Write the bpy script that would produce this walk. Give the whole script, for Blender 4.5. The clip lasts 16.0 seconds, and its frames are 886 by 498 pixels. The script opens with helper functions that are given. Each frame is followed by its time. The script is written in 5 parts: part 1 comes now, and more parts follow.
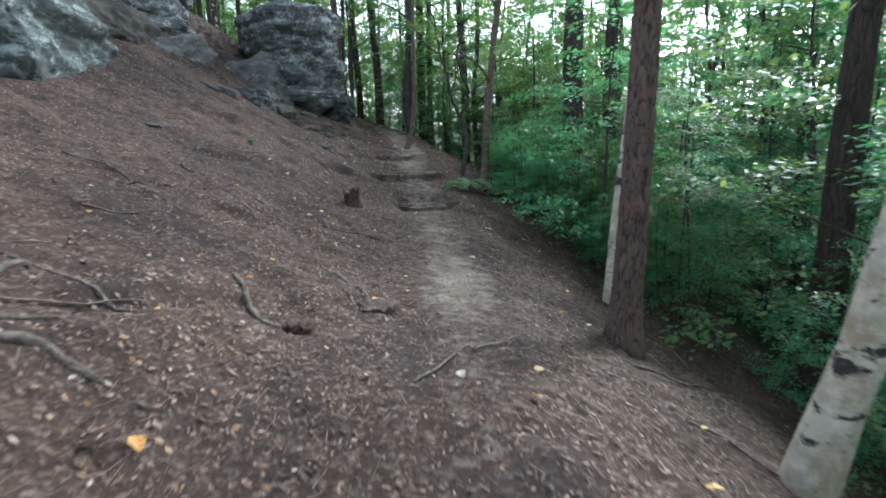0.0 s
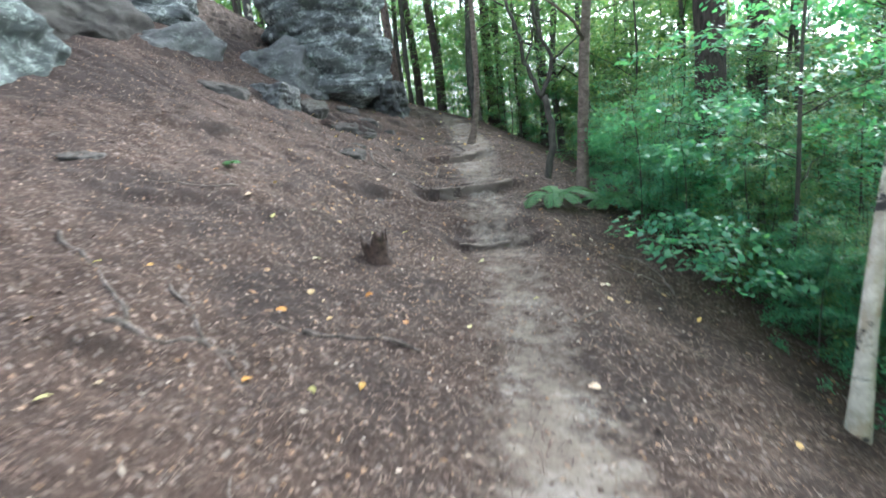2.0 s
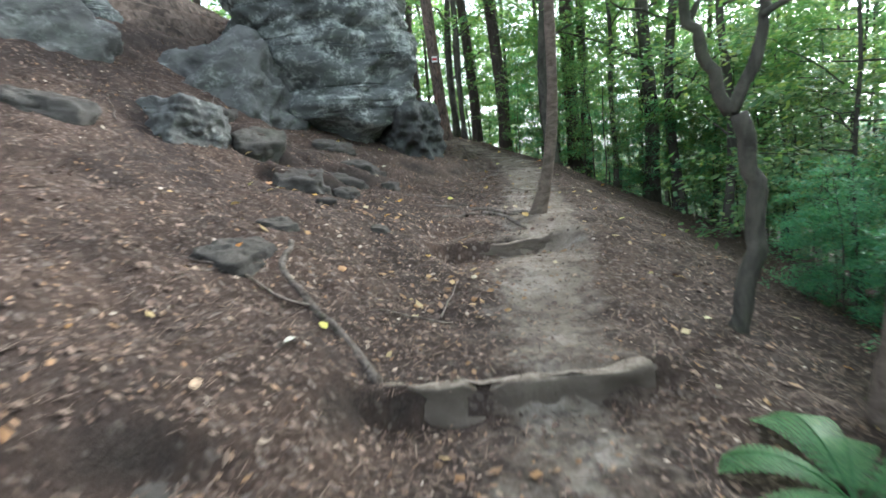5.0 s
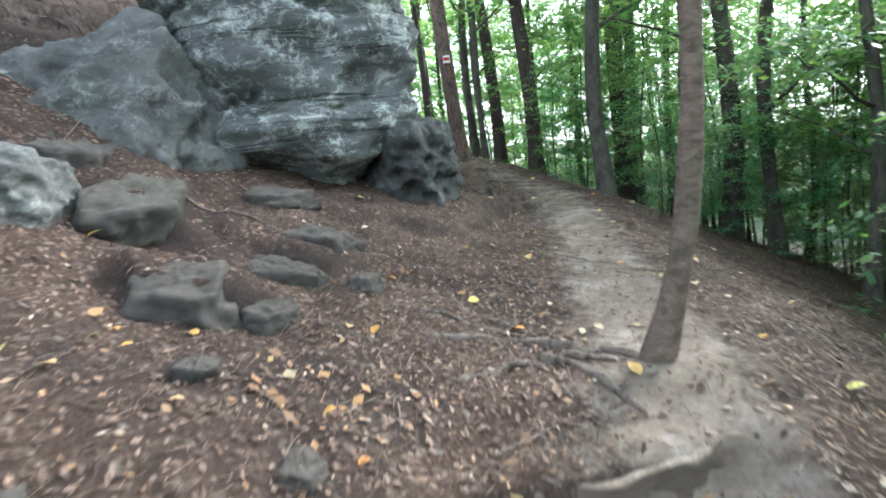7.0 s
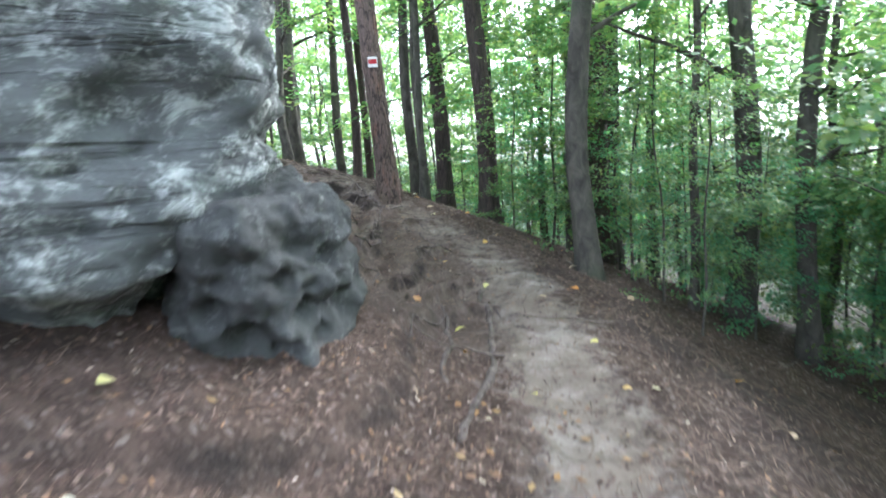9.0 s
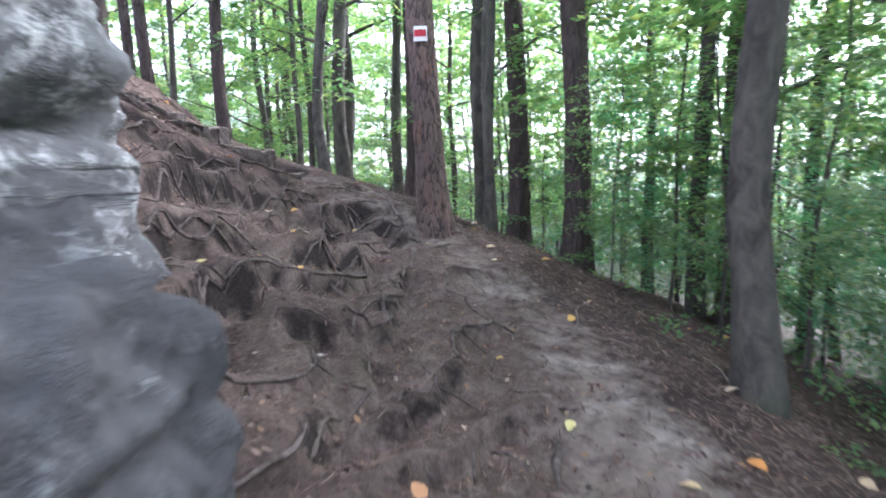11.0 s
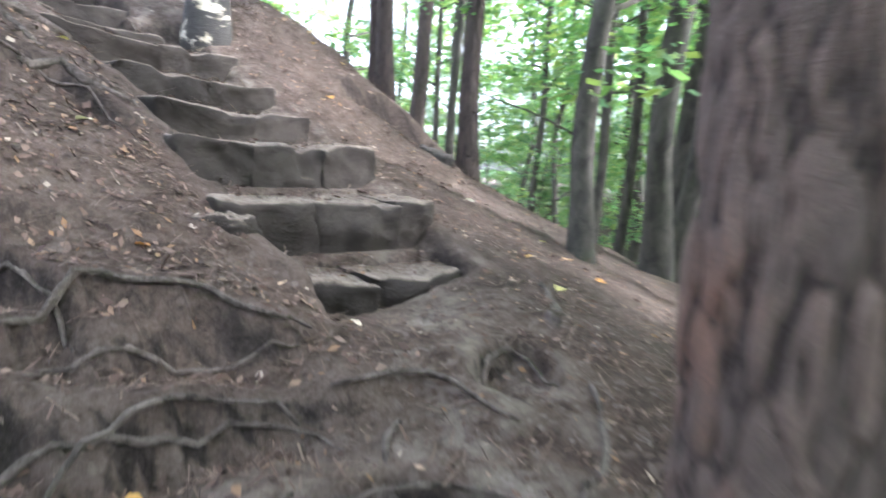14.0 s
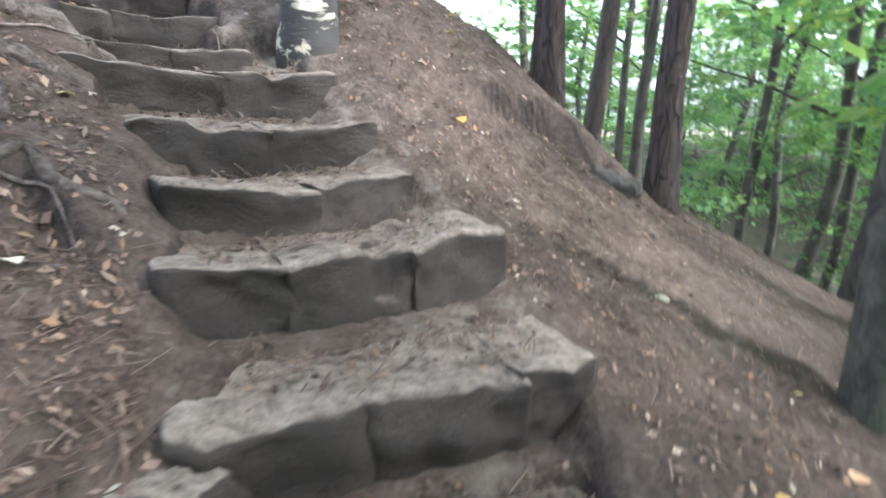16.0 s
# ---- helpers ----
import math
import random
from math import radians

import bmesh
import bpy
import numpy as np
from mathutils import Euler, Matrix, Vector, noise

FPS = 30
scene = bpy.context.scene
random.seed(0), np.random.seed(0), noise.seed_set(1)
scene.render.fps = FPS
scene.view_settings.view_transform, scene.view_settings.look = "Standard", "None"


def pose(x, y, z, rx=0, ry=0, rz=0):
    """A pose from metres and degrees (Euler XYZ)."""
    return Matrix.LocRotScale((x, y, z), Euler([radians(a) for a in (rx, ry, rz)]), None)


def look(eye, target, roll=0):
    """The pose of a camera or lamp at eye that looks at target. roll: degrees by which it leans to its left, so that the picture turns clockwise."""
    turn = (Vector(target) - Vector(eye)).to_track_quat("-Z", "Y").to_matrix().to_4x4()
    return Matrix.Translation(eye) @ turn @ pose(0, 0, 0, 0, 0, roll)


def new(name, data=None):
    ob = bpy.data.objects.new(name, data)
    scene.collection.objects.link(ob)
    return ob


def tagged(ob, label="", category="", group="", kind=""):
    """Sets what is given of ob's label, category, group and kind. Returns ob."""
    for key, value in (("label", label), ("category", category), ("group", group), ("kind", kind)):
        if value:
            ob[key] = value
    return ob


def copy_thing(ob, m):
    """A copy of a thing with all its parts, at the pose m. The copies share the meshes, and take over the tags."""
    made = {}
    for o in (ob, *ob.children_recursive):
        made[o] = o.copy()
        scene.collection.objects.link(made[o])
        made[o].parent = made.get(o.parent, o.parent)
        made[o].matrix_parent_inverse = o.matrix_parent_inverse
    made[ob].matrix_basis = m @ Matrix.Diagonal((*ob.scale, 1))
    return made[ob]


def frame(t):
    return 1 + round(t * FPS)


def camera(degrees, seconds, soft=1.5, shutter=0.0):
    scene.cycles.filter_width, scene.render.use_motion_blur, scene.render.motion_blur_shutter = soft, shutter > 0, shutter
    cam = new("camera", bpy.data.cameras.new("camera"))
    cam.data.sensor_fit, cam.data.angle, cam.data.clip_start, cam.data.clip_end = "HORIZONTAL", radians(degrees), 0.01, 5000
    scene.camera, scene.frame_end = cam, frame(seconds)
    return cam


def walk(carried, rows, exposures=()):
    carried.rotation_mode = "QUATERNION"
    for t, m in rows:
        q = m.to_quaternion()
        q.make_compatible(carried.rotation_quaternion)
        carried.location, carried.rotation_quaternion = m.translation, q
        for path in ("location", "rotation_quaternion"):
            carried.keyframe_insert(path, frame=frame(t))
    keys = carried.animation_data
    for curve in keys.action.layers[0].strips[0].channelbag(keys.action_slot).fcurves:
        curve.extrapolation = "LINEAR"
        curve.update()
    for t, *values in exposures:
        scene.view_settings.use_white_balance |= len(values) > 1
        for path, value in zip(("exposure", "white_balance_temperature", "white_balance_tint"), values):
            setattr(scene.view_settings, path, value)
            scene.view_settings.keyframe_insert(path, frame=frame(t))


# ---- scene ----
cam = camera(76.8, 16.0, soft=1.7, shutter=0.5)
PATH = [
    (0, (5.005, -0.836, 3.697), (4.383, 1.024, 3.306), -1.5),
    (0.5, (4.703, -0.157, 3.796), (4.028, 1.677, 3.371), -1.7),
    (1, (4.451, 0.535, 3.914), (3.62, 2.286, 3.418), -4.9),
    (1.5, (4.257, 1.406, 3.87), (3.383, 3.129, 3.354), -5.6),
    (2, (3.998, 2.197, 3.888), (3.113, 3.935, 3.447), -6.6),
    (2.5, (3.776, 3.012, 3.872), (2.85, 4.744, 3.497), -3.5),
    (3, (3.486, 3.809, 3.909), (2.328, 5.415, 3.628), -4.5),
    (3.5, (3.179, 4.469, 3.968), (1.984, 6.057, 3.742), -2.2),
    (4, (2.888, 5.284, 3.947), (1.664, 6.851, 3.733), -4.2),
    (4.5, (2.554, 6.039, 3.933), (1.364, 7.628, 3.692), -5.7),
    (4.7, (2.389, 6.36, 3.945), (1.28, 7.999, 3.652), -5.7),
    (6.8, (0.844, 8.885, 4.288), (-0.28, 10.514, 4.001), -6.8),
    (7, (0.71, 9.093, 4.374), (-0.447, 10.702, 4.101), -6.9),
    (7.5, (0.482, 9.618, 4.44), (-0.647, 11.232, 4.091), -5.9),
    (8, (0.149, 10.166, 4.563), (-0.949, 11.787, 4.153), -5.5),
    (8.5, (-0.193, 10.774, 4.81), (-1.221, 12.45, 4.441), -6.2),
    (9, (-0.44, 11.472, 4.955), (-1.436, 13.179, 4.649), -3.9),
    (9.2, (-0.534, 11.71, 5.04), (-1.544, 13.411, 4.745), -3.8),
    (11.3, (-1.623, 13.861, 5.027), (-2.933, 15.353, 4.794), -0.6),
    (11.5, (-1.742, 14.185, 4.991), (-3.143, 15.603, 4.834), -0.2),
    (12, (-2.05, 14.861, 5.165), (-3.664, 16.032, 5.001), 0.5),
    (12.5, (-2.535, 15.494, 5.332), (-4.187, 16.589, 5.063), 1.3),
    (13, (-3.002, 16.053, 5.457), (-4.775, 16.949, 5.227), 1.7),
    (13.5, (-3.564, 16.418, 5.477), (-5.426, 17.107, 5.23), 2.4),
    (14, (-4.075, 16.704, 5.544), (-5.996, 17.175, 5.248), 4.0),
    (14.5, (-4.503, 16.779, 5.664), (-6.48, 16.773, 5.365), -0.3),
    (15, (-4.832, 16.75, 5.862), (-6.779, 16.595, 5.431), -2.7),
    (15.5, (-5.057, 16.826, 5.938), (-6.981, 16.735, 5.4), -3.9),
    (16, (-5.37, 16.987, 6.049), (-7.299, 16.841, 5.543), 2.7),
]
walk(cam, [(t, look(eye, target, roll)) for t, eye, target, roll in PATH],
     exposures=[(0, 1.35, 5300, 5), (1.0, 1.5, 5200, 4), (1.6, 2.1, 5300, 4), (2.5, 2.4, 5400, 4), (3.3, 2.25, 5500, 4), (4.5, 2.2, 5600, 3), (7, 2.75, 5500, 5), (9, 3.15, 5400, 11), (12.0, 3.08, 5300, 29), (13.0, 2.95, 5300, 25), (14, 3.28, 5400, 15), (14.6, 2.95, 5300, 12), (15.2, 2.87, 5300, 10), (16, 3.05, 5350, 12)])

# ---- world and light ----
world = bpy.data.worlds.new("world")
scene.world = world
world.use_nodes = True
wn = world.node_tree
sky = wn.nodes.new("ShaderNodeTexSky")
sky.sky_type = 'NISHITA'
sky.sun_disc = False
sky.sun_elevation = radians(31)
sky.sun_rotation = radians(16)
sky.air_density = 1.0
sky.dust_density = 4.0
pale = wn.nodes.new("ShaderNodeHueSaturation")
pale.inputs["Saturation"].default_value = 0.25
pale.inputs["Value"].default_value = 1.25
wn.links.new(sky.outputs[0], pale.inputs["Color"])
wn.links.new(pale.outputs[0], wn.nodes["Background"].inputs[0])
wn.nodes["Background"].inputs[1].default_value = 0.15
sun_data = bpy.data.lights.new("sun", 'SUN')
sun_data.energy = 2.4
sun_data.angle = radians(10)
sun_data.color = (1.0, 0.93, 0.82)
sun = new("sun", sun_data)
sun.matrix_world = look((4, 14, 9), (0, 0, 0))


# ---- material tools ----
def nodes_of(name):
    m = bpy.data.materials.new(name)
    m.use_nodes = True
    nt = m.node_tree
    return m, nt, nt.nodes["Principled BSDF"]


def noise_node(nt, vec, scale, detail=5.0, rough=0.6, distort=0.0):
    n = nt.nodes.new("ShaderNodeTexNoise")
    n.inputs["Scale"].default_value = scale
    n.inputs["Detail"].default_value = detail
    n.inputs["Roughness"].default_value = rough
    n.inputs["Distortion"].default_value = distort
    nt.links.new(vec, n.inputs["Vector"])
    return n.outputs["Fac"]


def ramp(nt, fac, stops):
    r = nt.nodes.new("ShaderNodeValToRGB")
    els = r.color_ramp.elements
    while len(els) < len(stops):
        els.new(0.5)
    for e, (p, c) in zip(els, stops):
        e.position = p
        e.color = (*c, 1) if len(c) == 3 else c
    nt.links.new(fac, r.inputs[0])
    return r.outputs[0]


def mix(nt, fac, a, b, mode='MIX'):
    n = nt.nodes.new("ShaderNodeMix")
    n.data_type = 'RGBA'
    n.blend_type = mode
    for sock, val in ((n.inputs[0], fac), (n.inputs[6], a), (n.inputs[7], b)):
        if hasattr(val, "links"):
            nt.links.new(val, sock)
        elif isinstance(val, tuple):
            sock.default_value = (*val, 1)
        else:
            sock.default_value = val
    return n.outputs[2]


def mathn(nt, op, a, b=0.0):
    n = nt.nodes.new("ShaderNodeMath")
    n.operation = op
    for sock, val in zip(n.inputs, (a, b)):
        if hasattr(val, "links"):
            nt.links.new(val, sock)
        else:
            sock.default_value = val
    return n.outputs[0]


def bump(nt, bsdf, height, strength=0.5, dist=0.02):
    b = nt.nodes.new("ShaderNodeBump")
    b.inputs["Strength"].default_value = strength
    b.inputs["Distance"].default_value = dist
    nt.links.new(height, b.inputs["Height"])
    nt.links.new(b.outputs[0], bsdf.inputs["Normal"])


def place_node(nt):
    return nt.nodes.new("ShaderNodeNewGeometry").outputs["Position"]


def object_node(nt):
    return nt.nodes.new("ShaderNodeTexCoord").outputs["Object"]


def stretched(nt, vec, sx, sy, sz):
    n = nt.nodes.new("ShaderNodeMapping")
    n.inputs["Scale"].default_value = (sx, sy, sz)
    nt.links.new(vec, n.inputs["Vector"])
    return n.outputs[0]


def dry(bsdf, rough=0.9, spec=0.25):
    bsdf.inputs["Roughness"].default_value = rough
    bsdf.inputs["Specular IOR Level"].default_value = spec


# ---- materials ----
def ground_material():
    m, nt, b = nodes_of("forest_soil")
    p = place_node(nt)
    wear = nt.nodes.new("ShaderNodeVertexColor")
    wear.layer_name = "wear"
    sep = nt.nodes.new("ShaderNodeSeparateColor")
    nt.links.new(wear.outputs[0], sep.inputs[0])
    big = noise_node(nt, p, 0.9, 4)
    mid = noise_node(nt, p, 7, 6, 0.7)
    fine = noise_node(nt, p, 60, 6, 0.75)
    mixed = mathn(nt, 'ADD', mathn(nt, 'MULTIPLY', mid, 0.45), mathn(nt, 'ADD', mathn(nt, 'MULTIPLY', fine, 0.3), mathn(nt, 'MULTIPLY', noise_node(nt, p, 2.2, 6, 0.7), 0.25)))
    litter = ramp(nt, mid, [(0.28, (0.014, 0.010, 0.008)), (0.45, (0.040, 0.024, 0.018)), (0.6, (0.068, 0.042, 0.031)), (0.78, (0.12, 0.082, 0.062))])
    for sx, sy, thr in ((30, 14, 0.45), (15, 33, 0.5), (46, 40, 0.55)):
        chip = nt.nodes.new("ShaderNodeTexVoronoi")
        chip.inputs["Scale"].default_value = 1.0
        nt.links.new(stretched(nt, p, sx, sy, 20), chip.inputs["Vector"])
        sc = nt.nodes.new("ShaderNodeSeparateColor")
        nt.links.new(chip.outputs["Color"], sc.inputs[0])
        tone = ramp(nt, sc.outputs[1], [(0.1, (0.030, 0.021, 0.017)), (0.4, (0.086, 0.055, 0.042)), (0.72, (0.142, 0.106, 0.088)), (0.95, (0.27, 0.22, 0.19))])
        seat = mathn(nt, 'MULTIPLY', ramp(nt, sc.outputs[0], [(thr, (0, 0, 0)), (thr + 0.05, (1, 1, 1))]), ramp(nt, chip.outputs["Distance"], [(0.32, (1, 1, 1)), (0.5, (0, 0, 0))]))
        litter = mix(nt, seat, litter, tone)
    litter = mix(nt, ramp(nt, fine, [(0.35, (0, 0, 0)), (0.75, (1, 1, 1))]), litter, (0.105, 0.072, 0.056))
    litter = mix(nt, ramp(nt, big, [(0.42, (0, 0, 0)), (0.62, (0.75, 0.75, 0.75))]), litter, (0.036, 0.027, 0.024))
    soil = ramp(nt, mixed, [(0.3, (0.030, 0.022, 0.019)), (0.44, (0.095, 0.069, 0.055)), (0.55, (0.180, 0.137, 0.110)), (0.72, (0.32, 0.26, 0.22))])
    sand = ramp(nt, noise_node(nt, p, 3.0, 7, 0.7), [(0.3, (0.15, 0.115, 0.09)), (0.5, (0.235, 0.19, 0.153)), (0.68, (0.37, 0.32, 0.28))])
    sand = mix(nt, ramp(nt, fine, [(0.5, (0, 0, 0)), (0.8, (0.8, 0.8, 0.8))]), sand, (0.14, 0.11, 0.088))
    col = mix(nt, sep.outputs[1], litter, soil)
    edge = mathn(nt, 'ADD', sep.outputs[0], mathn(nt, 'MULTIPLY', mathn(nt, 'SUBTRACT', mid, 0.5), 1.5))
    col = mix(nt, ramp(nt, edge, [(0.3, (0, 0, 0)), (0.72, (1, 1, 1))]), col, sand)
    # steep faces: dark humus whose colour also paints the shade under the ledges
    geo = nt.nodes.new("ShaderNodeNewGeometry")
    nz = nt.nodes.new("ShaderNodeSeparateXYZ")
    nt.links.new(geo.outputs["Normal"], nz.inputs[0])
    humus_shade = ramp(nt, mathn(nt, 'ADD', nz.outputs[2], mathn(nt, 'MULTIPLY', mathn(nt, 'SUBTRACT', mid, 0.5), 0.5)), [(0.46, (1, 1, 1)), (0.74, (0, 0, 0))])
    col = mix(nt, humus_shade, col, ramp(nt, fine, [(0.3, (0.020, 0.016, 0.014)), (0.55, (0.045, 0.035, 0.030)), (0.75, (0.085, 0.066, 0.056))]))
    col = mix(nt, sep.outputs[2], col, ramp(nt, mid, [(0.3, (0.022, 0.045, 0.02)), (0.7, (0.05, 0.085, 0.035))]))
    nt.links.new(col, b.inputs["Base Color"])
    dry(b, 0.95, 0.15)
    h = mathn(nt, 'ADD', mathn(nt, 'MULTIPLY', mid, 0.6), mathn(nt, 'MULTIPLY', fine, 0.5))
    bump(nt, b, h, 0.9, 0.035)
    return m


def rock_material(name, dark, mid_c, lichen, amount, sandy=0.0, moss=0.45, flecks=0.0, beds=0.0):
    m, nt, b = nodes_of(name)
    p = place_node(nt)
    layered = stretched(nt, p, 0.9, 0.9, 2.0)
    strata = noise_node(nt, layered, 1.6, 7, 0.65, 0.6)
    blot = noise_node(nt, p, 3.2, 8, 0.7)
    spots = noise_node(nt, stretched(nt, p, 1, 1, 1.7), 3.4, 9, 0.78, 0.5)
    grain = noise_node(nt, p, 90, 4, 0.7)
    col = ramp(nt, strata, [(0.33, dark), (0.5, mid_c), (0.72, tuple(min(1, c * 1.5) for c in mid_c))])
    col = mix(nt, ramp(nt, blot, [(0.4, (0, 0, 0)), (0.62, (0.7, 0.7, 0.7))]), col, tuple(c * 0.7 for c in mid_c))
    lich = mathn(nt, 'MULTIPLY', ramp(nt, spots, [(1 - amount, (0, 0, 0)), (1 - amount + 0.10, (1, 1, 1))]), ramp(nt, strata, [(0.36, (0.1, 0.1, 0.1)), (0.52, (1, 1, 1))]))
    col = mix(nt, lich, col, lichen)
    col = mix(nt, ramp(nt, noise_node(nt, p, 1.3, 5), [(0.55, (0, 0, 0)), (0.75, (moss, moss, moss))]), col, (0.075, 0.09, 0.062))
    if flecks:
        tiny = noise_node(nt, p, 15, 8, 0.75, 0.3)
        fleck = mathn(nt, 'MULTIPLY', ramp(nt, tiny, [(0.51, (0, 0, 0)), (0.57, (1, 1, 1))]), ramp(nt, mathn(nt, 'ADD', mathn(nt, 'MULTIPLY', blot, 0.5), mathn(nt, 'MULTIPLY', spots, 0.5)), [(0.465, (0, 0, 0)), (0.59, (flecks, flecks, flecks))]))
        col = mix(nt, fleck, col, (0.52, 0.53, 0.50))
    joint = None
    if beds:
        joint = ramp(nt, noise_node(nt, stretched(nt, p, 0.45, 0.45, 7), 1.0, 5, 0.55, 0.4), [(0.36, (1, 1, 1)), (0.44, (0, 0, 0))])
        col = mix(nt, mathn(nt, 'MULTIPLY', joint, beds), col, dark)
    if sandy:
        geo = nt.nodes.new("ShaderNodeNewGeometry")
        sep = nt.nodes.new("ShaderNodeSeparateXYZ")
        nt.links.new(geo.outputs["Normal"], sep.inputs[0])
        up = mathn(nt, 'ADD', sep.outputs[2], mathn(nt, 'MULTIPLY', mathn(nt, 'SUBTRACT', blot, 0.5), 0.8))
        col = mix(nt, ramp(nt, up, [(0.6, (0, 0, 0)), (0.95, (sandy, sandy, sandy))]), col, ramp(nt, noise_node(nt, p, 24, 7, 0.75), [(0.35, (0.13, 0.096, 0.073)), (0.5, (0.265, 0.21, 0.165)), (0.7, (0.40, 0.335, 0.28))]))
    nt.links.new(col, b.inputs["Base Color"])
    dry(b, 0.92, 0.2)
    h = mathn(nt, 'ADD', mathn(nt, 'MULTIPLY', strata, 0.7), mathn(nt, 'ADD', mathn(nt, 'MULTIPLY', spots, 0.5), mathn(nt, 'MULTIPLY', grain, 0.12)))
    if joint:
        h = mathn(nt, 'SUBTRACT', h, mathn(nt, 'MULTIPLY', joint, 0.5))
    bump(nt, b, h, 1.0, 0.06)
    return m


def bark_material(name, dark, light, scale, zs, depth, moss=0.3, plates=False):
    m, nt, b = nodes_of(name)
    p = object_node(nt)
    s = stretched(nt, p, 1, 1, zs)
    ridge = noise_node(nt, s, scale, 6, 0.65, 0.8)
    fine = noise_node(nt, s, scale * 5, 5, 0.7)
    if plates:
        v = nt.nodes.new("ShaderNodeTexVoronoi")
        v.feature = 'DISTANCE_TO_EDGE'
        v.inputs["Scale"].default_value = scale * 0.9
        warp = nt.nodes.new("ShaderNodeMix")
        warp.data_type = 'VECTOR'
        warp.inputs[0].default_value = 0.04
        wob = nt.nodes.new("ShaderNodeTexNoise")
        wob.inputs["Scale"].default_value = scale * 0.7
        nt.links.new(s, wob.inputs["Vector"])
        nt.links.new(s, warp.inputs[4])
        nt.links.new(wob.outputs["Color"], warp.inputs[5])
        nt.links.new(warp.outputs[1], v.inputs["Vector"])
        crack = ramp(nt, mathn(nt, 'ADD', v.outputs["Distance"], mathn(nt, 'MULTIPLY', mathn(nt, 'SUBTRACT', fine, 0.5), 0.14)), [(0.0, (0.15, 0.15, 0.15)), (0.07, (1, 1, 1))])
        height = mathn(nt, 'ADD', mathn(nt, 'MULTIPLY', crack, 0.8), mathn(nt, 'MULTIPLY', fine, 0.35))
        gaps = ramp(nt, noise_node(nt, s, scale * 0.5, 3), [(0.40, (0, 0, 0)), (0.55, (1, 1, 1))])
        crack = mix(nt, gaps, (1.0, 1.0, 1.0), crack)
        col = mix(nt, crack, dark, ramp(nt, noise_node(nt, s, scale * 1.6, 4, 0.7), [(0.3, tuple(c * 0.5 for c in light)), (0.5, light), (0.7, (light[0] * 1.25, light[1] * 1.1, light[2] * 1.05))]))
    else:
        height = mathn(nt, 'ADD', ridge, mathn(nt, 'MULTIPLY', fine, 0.4))
        col = ramp(nt, ridge, [(0.35, dark), (0.62, light)])
    col = mix(nt, ramp(nt, fine, [(0.5, (0, 0, 0)), (0.85, (0.35, 0.35, 0.35))]), col, tuple(c * 0.7 for c in dark))
    col = mix(nt, ramp(nt, noise_node(nt, p, 1.4, 4), [(0.5, (0, 0, 0)), (0.72, (moss, moss, moss))]), col, (0.07, 0.09, 0.05))
    nt.links.new(col, b.inputs["Base Color"])
    dry(b, 0.9, 0.2)
    bump(nt, b, height, 1.0, depth)
    return m


def plated_material(name):
    m, nt, b = nodes_of(name)
    p = object_node(nt)
    plate = nt.nodes.new("ShaderNodeVertexColor")
    plate.layer_name = "plate"
    sep = nt.nodes.new("ShaderNodeSeparateColor")
    nt.links.new(plate.outputs[0], sep.inputs[0])
    s = stretched(nt, p, 1, 1, 0.35)
    flake = noise_node(nt, s, 34, 6, 0.7, 0.6)
    fine = noise_node(nt, p, 160, 4, 0.7)
    tone = mathn(nt, 'ADD', mathn(nt, 'MULTIPLY', sep.outputs[1], 0.3), mathn(nt, 'MULTIPLY', flake, 0.75))
    col = ramp(nt, tone, [(0.30, (0.070, 0.052, 0.045)), (0.48, (0.130, 0.096, 0.080)), (0.62, (0.185, 0.128, 0.102)), (0.8, (0.27, 0.20, 0.165))])
    col = mix(nt, ramp(nt, noise_node(nt, s, 7, 4), [(0.56, (0, 0, 0)), (0.68, (0.55, 0.55, 0.55))]), col, (0.25, 0.125, 0.08))
    col = mix(nt, ramp(nt, sep.outputs[0], [(0.05, (0.95, 0.95, 0.95)), (0.5, (0, 0, 0))]), col, (0.028, 0.021, 0.018))
    col = mix(nt, ramp(nt, fine, [(0.4, (0, 0, 0)), (0.7, (0.5, 0.5, 0.5))]), col, (0.10, 0.082, 0.072))
    nt.links.new(col, b.inputs["Base Color"])
    dry(b, 0.92, 0.15)
    bump(nt, b, mathn(nt, 'ADD', flake, mathn(nt, 'MULTIPLY', fine, 0.4)), 0.9, 0.008)
    return m


